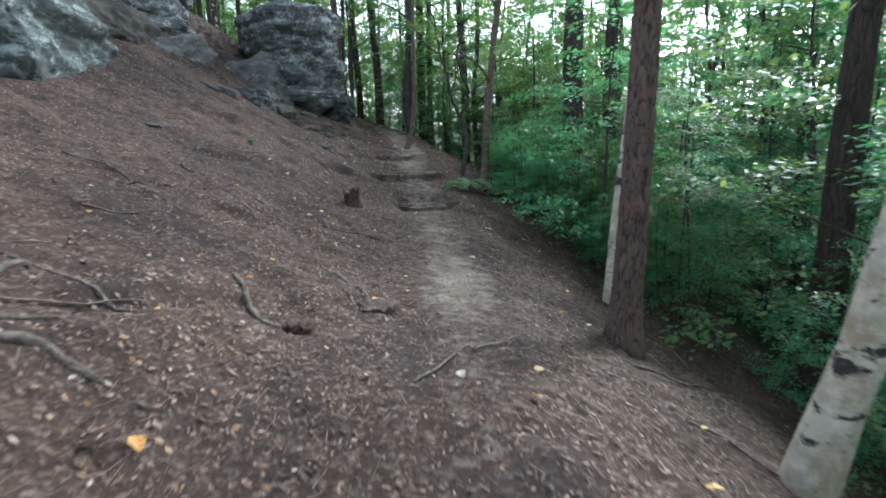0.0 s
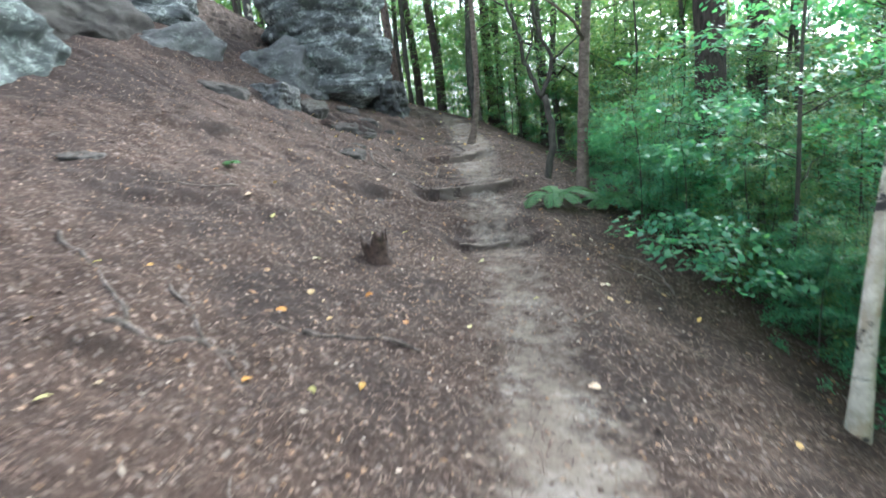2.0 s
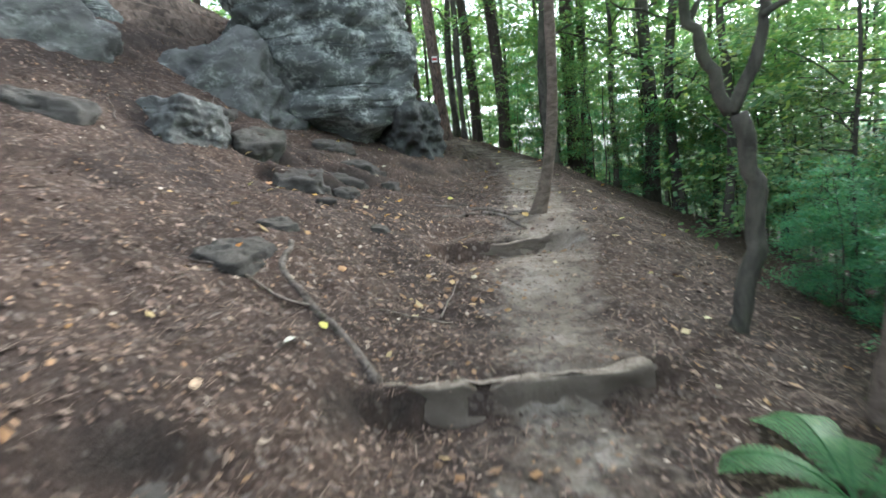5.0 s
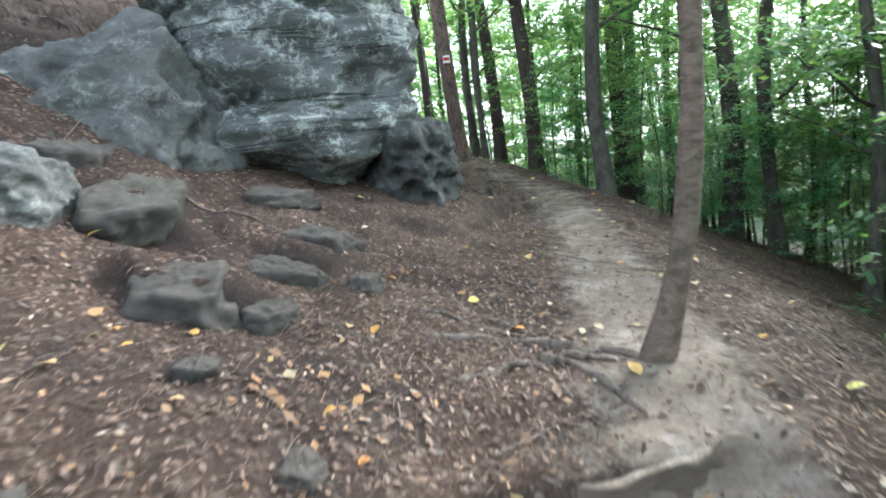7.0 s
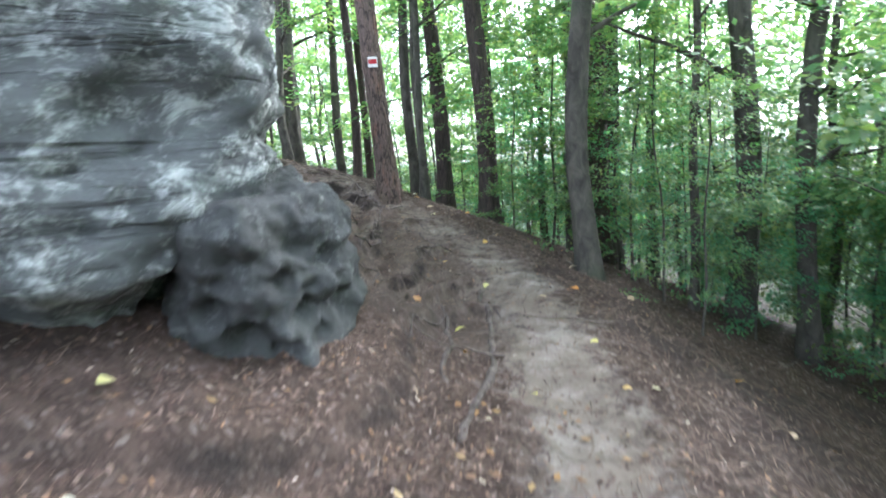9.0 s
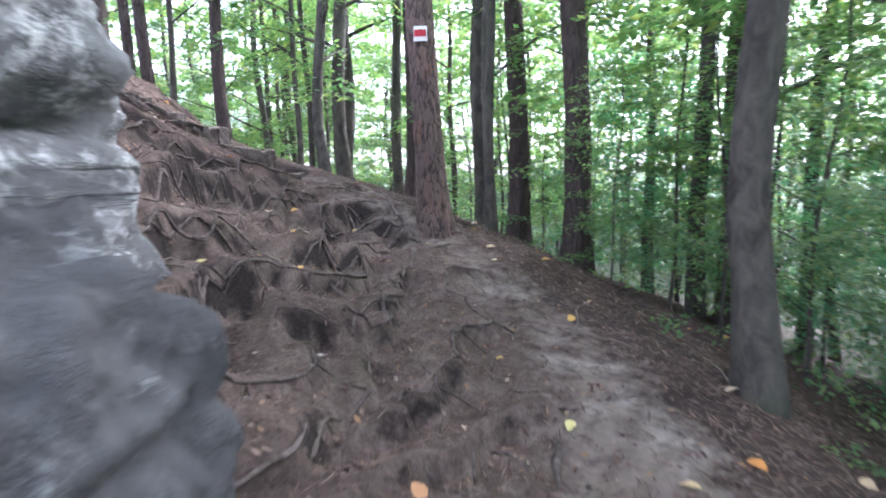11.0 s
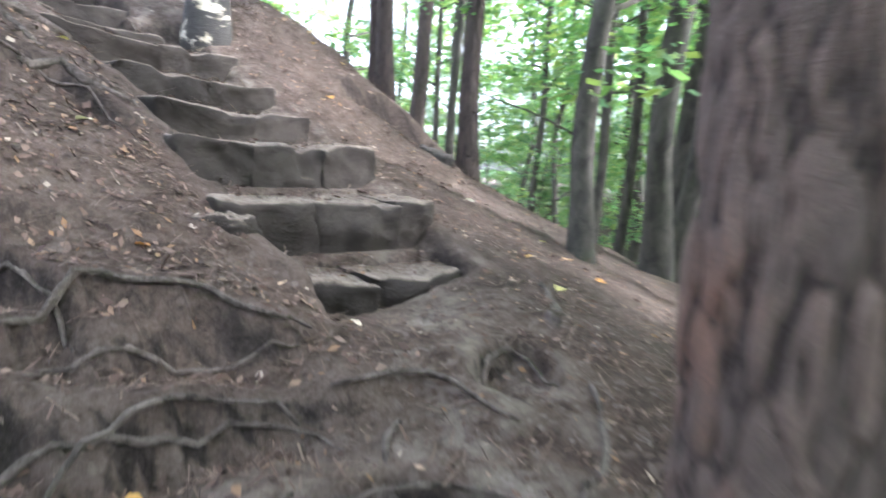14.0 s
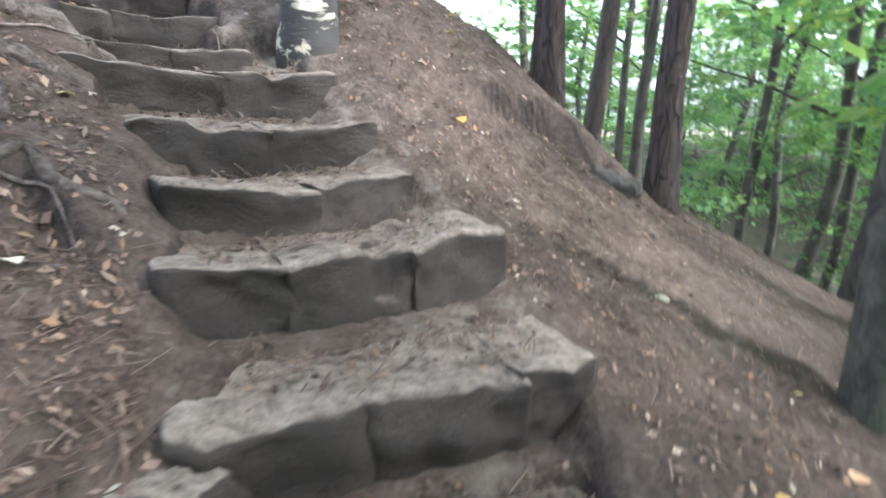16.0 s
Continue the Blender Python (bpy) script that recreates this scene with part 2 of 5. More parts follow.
def birch_material(name, dark_from):
    m, nt, b = nodes_of(name)
    p = object_node(nt)
    bands = noise_node(nt, stretched(nt, p, 5, 5, 26), 1.0, 4, 0.6)
    blot = noise_node(nt, stretched(nt, p, 2, 2, 3.2), 1.8, 5, 0.65, 0.5)
    col = ramp(nt, noise_node(nt, p, 9, 4), [(0.35, (0.40, 0.35, 0.27)), (0.65, (0.68, 0.62, 0.50))])
    # yellowish patches: warm sun on the leaning birch, painted into the bark colour
    col = mix(nt, ramp(nt, noise_node(nt, stretched(nt, p, 1, 1, 0.6), 5, 5, 0.7), [(0.48, (0, 0, 0)), (0.6, (0.8, 0.8, 0.8))]), col, (0.38, 0.30, 0.19))
    col = mix(nt, ramp(nt, bands, [(0.64, (0, 0, 0)), (0.72, (0.8, 0.8, 0.8))]), col, (0.09, 0.07, 0.055))
    col = mix(nt, ramp(nt, blot, [(dark_from, (0, 0, 0)), (dark_from + 0.06, (1, 1, 1))]), col, (0.05, 0.045, 0.04))
    nt.links.new(col, b.inputs["Base Color"])
    dry(b, 0.8, 0.3)
    bump(nt, b, mathn(nt, 'ADD', bands, blot), 0.6, 0.015)
    return m


def leaf_material(name, stops, trans=0.5, island=True, rough=0.5):
    m, nt, b = nodes_of(name)
    if island:
        fac = nt.nodes.new("ShaderNodeNewGeometry").outputs["Random Per Island"]
    else:
        fac = nt.nodes.new("ShaderNodeObjectInfo").outputs["Random"]
    col = ramp(nt, fac, stops)
    p = place_node(nt)
    col = mix(nt, ramp(nt, noise_node(nt, p, 14, 4), [(0.35, (0, 0, 0)), (0.7, (0.5, 0.5, 0.5))]), col, mix(nt, 1.0, col, (0.6, 0.6, 0.6), 'MULTIPLY'))
    nt.links.new(col, b.inputs["Base Color"])
    dry(b, rough, 0.3)
    if trans:
        tr = nt.nodes.new("ShaderNodeBsdfTranslucent")
        nt.links.new(mix(nt, 1.0, col, (1.5, 1.55, 0.9), 'MULTIPLY'), tr.inputs["Color"])
        ms = nt.nodes.new("ShaderNodeMixShader")
        ms.inputs[0].default_value = trans
        nt.links.new(b.outputs[0], ms.inputs[1])
        nt.links.new(tr.outputs[0], ms.inputs[2])
        nt.links.new(ms.outputs[0], nt.nodes["Material Output"].inputs[0])
    return m


def plain_material(name, a, c, scale=20, rough=0.8):
    m, nt, b = nodes_of(name)
    f = noise_node(nt, place_node(nt), scale, 5, 0.65)
    nt.links.new(ramp(nt, f, [(0.35, a), (0.65, c)]), b.inputs["Base Color"])
    dry(b, rough)
    bump(nt, b, f, 0.5, 0.01)
    return m


M_GROUND = ground_material()
M_ROCK = rock_material("weathered_sandstone", (0.030, 0.031, 0.031), (0.125, 0.129, 0.124), (0.42, 0.44, 0.41), 0.49, flecks=0.9, beds=0.3)
M_PITTED = rock_material("pitted_sandstone", (0.024, 0.024, 0.024), (0.078, 0.078, 0.075), (0.26, 0.265, 0.25), 0.40, flecks=0.2)
M_SLAB = rock_material("mossy_sandstone", (0.046, 0.044, 0.044), (0.140, 0.136, 0.130), (0.28, 0.285, 0.26), 0.44, flecks=0.3)
M_CLIFF = rock_material("pale_sandstone", (0.033, 0.036, 0.036), (0.105, 0.118, 0.112), (0.34, 0.385, 0.35), 0.50)
M_STEP = rock_material("step_sandstone", (0.026, 0.021, 0.018), (0.064, 0.052, 0.044), (0.13, 0.11, 0.094), 0.38, 0.9, 0.0)
M_BURIED = rock_material("buried_stone", (0.034, 0.030, 0.027), (0.080, 0.071, 0.063), (0.17, 0.165, 0.145), 0.38, 0.12, 0.4)
M_TRAIL_STEP = rock_material("sandy_step_stone", (0.085, 0.066, 0.052), (0.150, 0.119, 0.096), (0.22, 0.185, 0.155), 0.40, 0.95, 0.0)
M_PINE = bark_material("pine_bark", (0.105, 0.077, 0.063), (0.215, 0.155, 0.126), 36, 0.24, 0.022, 0.12, True)
M_PLATED = plated_material("plated_pine_bark")
M_DARKPINE = bark_material("dark_pine_bark", (0.028, 0.023, 0.020), (0.080, 0.062, 0.054), 23, 0.16, 0.03, 0.2, True)
M_BEECH = bark_material("smooth_bark", (0.040, 0.036, 0.030), (0.100, 0.090, 0.073), 9, 0.5, 0.012, 0.5)
M_YOUNG = bark_material("reddish_bark", (0.085, 0.064, 0.051), (0.196, 0.149, 0.119), 12, 1.8, 0.012, 0.35)
M_BIRCH = birch_material("birch_bark", 0.55)
M_OLD_BIRCH = birch_material("old_birch_bark", 0.40)
M_ROOT = bark_material("root_wood", (0.055, 0.042, 0.035), (0.185, 0.148, 0.125), 16, 1.0, 0.02, 0.12)
M_LEAF = leaf_material("beech_leaf", [(0.0, (0.070, 0.155, 0.075)), (0.4, (0.110, 0.21, 0.090)), (0.75, (0.155, 0.25, 0.095)), (1.0, (0.23, 0.28, 0.10))], 0.52)
M_LEAF_DARK = leaf_material("shade_leaf", [(0.0, (0.070, 0.21, 0.14)), (0.5, (0.11, 0.29, 0.16)), (1.0, (0.16, 0.35, 0.17))], 0.55)
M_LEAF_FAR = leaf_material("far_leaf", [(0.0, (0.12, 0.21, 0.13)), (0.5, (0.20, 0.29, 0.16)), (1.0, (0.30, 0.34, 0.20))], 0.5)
M_FERN = leaf_material("fern_leaf", [(0.0, (0.075, 0.18, 0.075)), (1.0, (0.15, 0.28, 0.11))], 0.45)
M_LITTER = leaf_material("dry_leaf", [(0.0, (0.050, 0.031, 0.024)), (0.35, (0.098, 0.058, 0.042)), (0.6, (0.145, 0.090, 0.065)), (0.82, (0.225, 0.155, 0.117)), (0.94, (0.28, 0.155, 0.075)), (1.0, (0.42, 0.345, 0.28))], 0.0, True, 0.7)
M_FRESH = leaf_material("turned_leaf", [(0.0, (0.55, 0.42, 0.30)), (0.3, (0.62, 0.38, 0.10)), (0.5, (0.52, 0.22, 0.05)), (0.7, (0.66, 0.60, 0.50)), (1.0, (0.62, 0.55, 0.12))], 0.15, False, 0.6)
M_ORANGE = leaf_material("orange_leaf", [(0.0, (0.15, 0.09, 0.055)), (0.4, (0.24, 0.125, 0.055)), (0.7, (0.33, 0.19, 0.075)), (0.9, (0.38, 0.28, 0.13)), (1.0, (0.45, 0.39, 0.31))], 0.1, True, 0.6)
M_NEEDLE = leaf_material("dry_needle", [(0.0, (0.060, 0.038, 0.029)), (0.5, (0.125, 0.076, 0.054)), (1.0, (0.24, 0.17, 0.125))], 0.0, True, 0.75)
M_TWIG = plain_material("twig_wood", (0.10, 0.075, 0.06), (0.24, 0.195, 0.16), 30)
M_STUMP = plain_material("rotten_wood", (0.025, 0.016, 0.013), (0.085, 0.052, 0.037), 25)
M_WHITE = plain_material("marker_white", (0.66, 0.64, 0.60), (0.8, 0.79, 0.76), 40)
M_RED = plain_material("marker_red", (0.38, 0.03, 0.04), (0.5, 0.05, 0.06), 40)


# ---- mesh tools ----
def part(name, bm, material, parent=None, label="", smooth=True):
    data = bpy.data.meshes.new(name)
    bm.to_mesh(data)
    bm.free()
    data.materials.append(material)
    if smooth:
        for f in data.polygons:
            f.use_smooth = True
    ob = new(name, data)
    if parent:
        ob.parent = parent
    if label:
        ob["label"] = label
    return ob


def mesh_from(name, verts, faces, material, parent=None, smooth=False):
    data = bpy.data.meshes.new(name)
    data.from_pydata(verts, [], faces)
    data.materials.append(material)
    if smooth:
        data.polygons.foreach_set("use_smooth", [True] * len(data.polygons))
    ob = new(name, data)
    if parent:
        ob.parent = parent
    return ob


def tube(points, radii, sides=10, wobble=0.0, seed=0, cap=True):
    """Vertices and faces of a bent, tapered tube."""
    rng = random.Random(seed)
    verts, faces = [], []
    n = len(points)
    for k, (p, r) in enumerate(zip(points, radii)):
        p = Vector(p)
        d = (Vector(points[min(k + 1, n - 1)]) - Vector(points[max(k - 1, 0)])).normalized()
        side = d.cross(Vector((0.31, 0.95, 0.02))).normalized()
        if side.length < 0.1:
            side = Vector((1, 0, 0))
        up = side.cross(d)
        for j in range(sides):
            a = 2 * math.pi * j / sides
            rr = r * (1 + wobble * noise.noise(Vector((math.cos(a) * 2 + seed, math.sin(a) * 2, k * 0.6))))
            verts.append(p + side * (math.cos(a) * rr) + up * (math.sin(a) * rr))
    for k in range(n - 1):
        for j in range(sides):
            a, b = k * sides + j, k * sides + (j + 1) % sides
            faces.append((a, b, b + sides, a + sides))
    if cap:
        faces.append(tuple(range(sides))[::-1])
        faces.append(tuple((n - 1) * sides + j for j in range(sides)))
    return verts, faces


def merged(pieces):
    verts, faces = [], []
    for v, f in pieces:
        o = len(verts)
        verts += v
        faces += [tuple(i + o for i in q) for q in f]
    return verts, faces


# ---- the ground: sections across the trail ----
# plan x, y, height, slopes: lower bank, upper bank, near fall, far fall
SECTIONS = [
    (5.7, -3.2, 2.38, 0.40, 0.42, 0.43, 0.49), (5.0, -0.8, 2.44, 0.40, 0.34, 0.52, 0.49),
    (4.2, 1.6, 2.49, 0.39, 0.27, 0.62, 0.51), (3.4, 4.0, 2.39, 0.40, 0.22, 0.67, 0.54),
    (2.4, 6.3, 2.54, 0.45, 0.24, 0.54, 0.59), (1.5, 8.2, 2.91, 0.51, 0.35, 0.38, 0.65),
    (0.7, 9.8, 3.16, 0.45, 0.50, 0.36, 0.70), (0.0, 11.4, 3.48, 0.32, 0.58, 0.50, 0.70),
]
SECTIONS += [
    (-0.9, 13.2, 3.60, 0.40, 0.59, 0.60, 0.65), (-1.9, 15.0, 3.86, 0.51, 0.57, 0.61, 0.58),
    (-2.8, 16.2, 4.05, 0.45, 0.53, 0.55, 0.53), (-4.1, 17.0, 4.42, 0.30, 0.50, 0.47, 0.50),
    (-5.6, 17.2, 4.94, 0.21, 0.50, 0.40, 0.49), (-6.9, 16.8, 5.36, 0.22, 0.55, 0.30, 0.49),
    (-8.0, 16.0, 6.02, 0.36, 0.60, 0.20, 0.50), (-9.2, 15.0, 6.78, 0.5, 0.65, 0.18, 0.50),
]
SEC = np.array(SECTIONS)
kk = np.linspace(0, len(SEC) - 1, (len(SEC) - 1) * 8 + 1)
FINE = np.stack([np.interp(kk, np.arange(len(SEC)), SEC[:, c]) for c in range(7)], 1)
TAN = np.gradient(FINE[:, :2], axis=0)
for _ in range(6):
    TAN[1:-1] = (TAN[:-2] + 2 * TAN[1:-1] + TAN[2:]) / 4
TAN /= np.linalg.norm(TAN, axis=1)[:, None]
LEFT = np.stack([-TAN[:, 1], TAN[:, 0]], 1)


def soft(x):
    return np.log1p(np.exp(np.clip(x * 5, -40, 40))) / 5


def lay(x, y):
    """Height of the smooth ground, distance left of the trail and station, for arrays of x and y."""
    x, y = np.atleast_1d(np.asarray(x, float)), np.atleast_1d(np.asarray(y, float))
    z, left, where = np.empty(len(x)), np.empty(len(x)), np.empty(len(x))
    for a in range(0, len(x), 20000):
        dx, dy = x[a:a + 20000, None] - FINE[:, 0], y[a:a + 20000, None] - FINE[:, 1]
        w = 1 / (dx * dx + dy * dy + 0.12) ** 3
        w /= w.sum(1)[:, None]
        d = dx * LEFT[:, 0] + dy * LEFT[:, 1]
        h = FINE[:, 2] + FINE[:, 3] * (soft(d - 0.5) - soft(d - 2.6)) + FINE[:, 4] * (soft(d - 2.6) - soft(d - 9))
        h = h - FINE[:, 5] * (soft(-d - 0.6) - soft(-d - 3.2)) - FINE[:, 6] * (soft(-d - 3.2) - soft(-d - 16))
        h = h + 0.55 * np.exp(-((x[a:a + 20000] + 9.7) ** 2 + (y[a:a + 20000] - 16.5) ** 2) / 1.3)[:, None]
        h = h + 1.5 * np.exp(-((x[a:a + 20000] + 12.0) ** 2 + (y[a:a + 20000] - 14.0) ** 2) / 3.2)[:, None]
        z[a:a + 20000], left[a:a + 20000], where[a:a + 20000] = (w * h).sum(1), (w * d).sum(1), w @ kk
    return z, left, where


STAIRS = [  # front edge: ends, tread height
    ((-6.05, 16.66), (-6.42, 17.48), 5.11), ((-6.33, 16.42), (-6.86, 17.30), 5.38), ((-6.66, 16.22), (-7.28, 17.05), 5.61),
    ((-6.97, 16.08), (-7.53, 16.68), 5.78), ((-7.22, 15.84), (-7.82, 16.46), 5.96), ((-7.42, 15.44), (-8.15, 16.20), 6.17),
    ((-7.75, 15.20), (-8.25, 15.72), 6.27), ((-7.95, 14.90), (-8.50, 15.45), 6.44), ((-8.20, 14.65), (-8.75, 15.20), 6.60),
]
TRAIL_STEPS = [((1.62, 7.25), (2.25, 7.55), 2.66, 0.2), ((0.66, 8.42), (1.55, 9.02), 3.07, 0.36), ((-0.24, 10.38), (0.36, 11.0), 3.34, 0.32)]


def ease(t):
    t = np.clip(t, 0, 1)
    return t * t * (3 - 2 * t)


def cut_steps(x, y, z):
    """The ground cut away in front of and beside the steps, so that their faces stand free."""
    for k, (le, ri, zt) in enumerate(STAIRS):
        ex, ey = ri[0] - le[0], ri[1] - le[1]
        w = math.hypot(ex, ey)
        u = ((x - le[0]) * ex + (y - le[1]) * ey) / w
        v = ((x - le[0]) * -ey + (y - le[1]) * ex) / w
        ragged = 0.05 * np.sin(x * 9 + y * 4) + 0.04 * np.sin(y * 17 - x * 6)
        side = ease((u - 0.06 + ragged * 0.5) / 0.07) * ease((w - 0.06 - u + ragged * 0.5) / 0.07)
        on = side * ease((v + 0.03) / 0.08) * ease((0.5 - v) / 0.2)
        z = z + on * (np.minimum(z, zt - 0.17) - z)
        back = ease((u + 0.05) / 0.12) * ease((w + 0.05 - u) / 0.12) * ease((v - 0.26) / 0.1) * ease((0.66 - v) / 0.16)
        z = z + back * (zt + 0.012 - z)
        front = side * ease((v + 0.4) / 0.25) * ease((0.06 - v) / 0.06)
        if k == 0:
            front = front * ease((w - 0.1 - u) / 0.5)
        z = z + front * (np.minimum(z, zt - (0.15 if k == 0 else 0.23)) - z)
    for k, (le, ri, zt, hgt) in enumerate(TRAIL_STEPS):
        ex, ey = ri[0] - le[0], ri[1] - le[1]
        w = math.hypot(ex, ey)
        u = ((x - le[0]) * ex + (y - le[1]) * ey) / w
        v = ((x - le[0]) * -ey + (y - le[1]) * ex) / w
        side = ease((u + 0.25) / 0.3) * ease((w + 0.3 - u) / 0.3)
        on = side * ease((v + 0.04) / 0.1) * ease((0.5 - v) / 0.3)
        z = z + on * (np.minimum(z, zt + 0.005) - z)
        front = side * ease((v + 1.0) / 0.9) * ease((0.05 - v) / 0.05)
        z = z + front * (np.minimum(z, zt - hgt * 0.45) - z)
        fill = ease((u + 0.5) / 0.5) * ease((w + 0.5 - u) / 0.5) * ease((v - 0.06) / 0.08) * ease((1.5 - v) / 1.1)
        z = z + fill * (np.maximum(z, zt + 0.006) - z)
    return z


# plan lines of small drops in the soil and bedrock: points, lift behind, drop in front, reach of the drop
BANK_LEDGES = [
    ([(-0.95, 8.3), (-0.45, 8.36), (-0.1, 8.42), (0.1, 8.58), (0.5, 8.42), (0.75, 8.4)], 0.03, 0.14, 0.3),
    ([(0.2, 7.15), (0.40, 7.4), (0.51, 7.7), (0.75, 7.75)], 0.06, 0.13, 0.25), ([(0.8, 7.5), (0.86, 7.68), (1.15, 7.95)], 0.02, 0.08, 0.25),
    ([(-0.55, 10.4), (-0.42, 10.6), (-0.15, 10.8)], 0.02, 0.09, 0.2), ([(-1.75, 11.65), (-1.5, 11.6), (-1.1, 11.65), (-0.8, 11.5)], 0.05, 0.08, 0.2),
    ([(-2.3, 10.4), (-1.9, 10.35), (-1.6, 10.55), (-1.55, 10.8)], 0.10, 0.16, 0.3), ([(-2.5, 11.1), (-2.1, 11.15), (-1.8, 11.4), (-1.85, 11.8)], 0.12, 0.18, 0.3),
    ([(-2.6, 12.2), (-2.1, 12.5), (-1.9, 13.0), (-1.95, 13.6), (-2.3, 14.2)], 0.12, 0.10, 0.4),
    ([(-3.4, 10.2), (-2.9, 10.6), (-2.5, 10.75), (-2.3, 11.0)], 0.14, 0.16, 0.35), ([(0.5, 2.9), (0.75, 3.4), (0.8, 3.9)], 0.05, 0.07, 0.3),
]
START_LEDGES = [
    ([(2.35, 0.9), (2.5, 1.3), (2.62, 1.75), (2.8, 2.3)], 0.05, 0.09, 0.3), ([(1.2, 3.5), (1.5, 3.8), (1.8, 4.1)], 0.04, 0.07, 0.25),
    ([(1.74, 4.64), (2.01, 4.86), (2.4, 5.05)], 0.03, 0.06, 0.25), ([(-0.4, 4.9), (0.1, 5.4), (0.3, 6.0)], 0.05, 0.08, 0.35),
    ([(3.0, 2.4), (3.15, 2.8), (3.2, 3.2)], 0.06, 0.07, 0.25), ([(1.1, 1.4), (1.3, 2.0), (1.2, 2.6)], 0.05, 0.08, 0.3),
    ([(-1.6, 6.6), (-1.2, 7.1), (-1.1, 7.7)], 0.06, 0.1, 0.35), ([(4.75, 1.4), (4.55, 2.2), (4.5, 2.9), (4.35, 3.6)], 0.0, 0.07, 0.5),
    ([(2.0, -0.6), (2.4, 0.0), (2.9, 0.5)], 0.05, 0.08, 0.3),
]
ROOT_LEDGES = [
    ([(-4.6, 14.85), (-5.02, 15.2), (-5.2, 15.55), (-5.3, 15.8), (-5.42, 16.08)], 0.05, 0.27, 0.35),
    ([(-4.93, 15.95), (-5.03, 16.1), (-5.13, 16.28), (-5.28, 16.45)], 0.03, 0.13, 0.22), ([(-5.0, 16.2), (-5.07, 16.5), (-5.06, 16.7), (-5.17, 16.8), (-5.3, 16.9)], 0.03, 0.15, 0.2),
    ([(-5.35, 16.0), (-5.38, 16.2), (-5.45, 16.42), (-5.54, 16.7), (-5.42, 16.82)], 0.02, 0.11, 0.14), ([(-5.52, 16.05), (-5.62, 16.3), (-5.67, 16.47), (-5.74, 16.7)], 0.02, 0.09, 0.12),
    ([(-5.3, 16.9), (-5.21, 17.0), (-5.13, 17.08), (-5.08, 17.28)], 0.02, 0.09, 0.14), ([(-5.02, 16.92), (-4.97, 17.06), (-4.9, 17.27)], 0.02, 0.09, 0.12),
]
ROOT_LEDGES += [
    ([(-5.45, 15.2), (-5.8, 15.6), (-5.82, 15.85), (-5.7, 16.05), (-5.58, 16.15)], 0.05, 0.18, 0.25), ([(-5.5, 14.8), (-5.95, 15.2), (-6.1, 15.5), (-6.0, 15.75)], 0.05, 0.2, 0.3),
    ([(-3.5, 14.3), (-3.72, 14.62), (-3.95, 14.8), (-3.93, 15.0)], 0.05, 0.2, 0.3), ([(-4.2, 14.65), (-4.32, 14.88), (-4.28, 15.03), (-4.2, 15.2)], 0.05, 0.15, 0.25),
    ([(-6.2, 14.9), (-6.5, 15.25), (-6.6, 15.5)], 0.05, 0.15, 0.3), ([(-6.6, 15.3), (-6.87, 15.51), (-6.85, 15.75), (-6.7, 15.95)], 0.04, 0.08, 0.25),
    ([(-2.9, 14.5), (-3.1, 14.8), (-3.15, 15.1), (-3.4, 15.3)], 0.04, 0.11, 0.22), ([(-3.5, 15.3), (-3.7, 15.55), (-3.65, 15.8)], 0.04, 0.09, 0.18),
    ([(-4.25, 15.5), (-4.4, 15.8), (-4.3, 16.1), (-4.4, 16.3)], 0.05, 0.12, 0.2), ([(-3.85, 16.0), (-4.05, 16.2), (-4.1, 16.45)], 0.03, 0.08, 0.15),
    ([(-5.62, 17.22), (-5.76, 17.30), (-5.80, 17.43), (-5.62, 17.5)], 0.05, 0.12, 0.16), ([(-8.6, 16.9), (-8.95, 17.25), (-9.05, 17.6), (-8.95, 17.95)], 0.18, 0.05, 0.4),
    ([(-2.3, 14.1), (-2.45, 14.5), (-2.4, 14.9)], 0.03, 0.1, 0.2), ([(-4.55, 15.3), (-4.7, 15.5), (-4.75, 15.75)], 0.03, 0.1, 0.2),
]


def rounded(pts, times=2):
    """The line with its corners cut, ends kept."""
    for _ in range(times):
        out = [pts[0]]
        for (ax, ay), (bx, by) in zip(pts, pts[1:]):
            out += [(ax * 0.75 + bx * 0.25, ay * 0.75 + by * 0.25), (ax * 0.25 + bx * 0.75, ay * 0.25 + by * 0.75)]
        pts = out + [pts[-1]]
    return pts


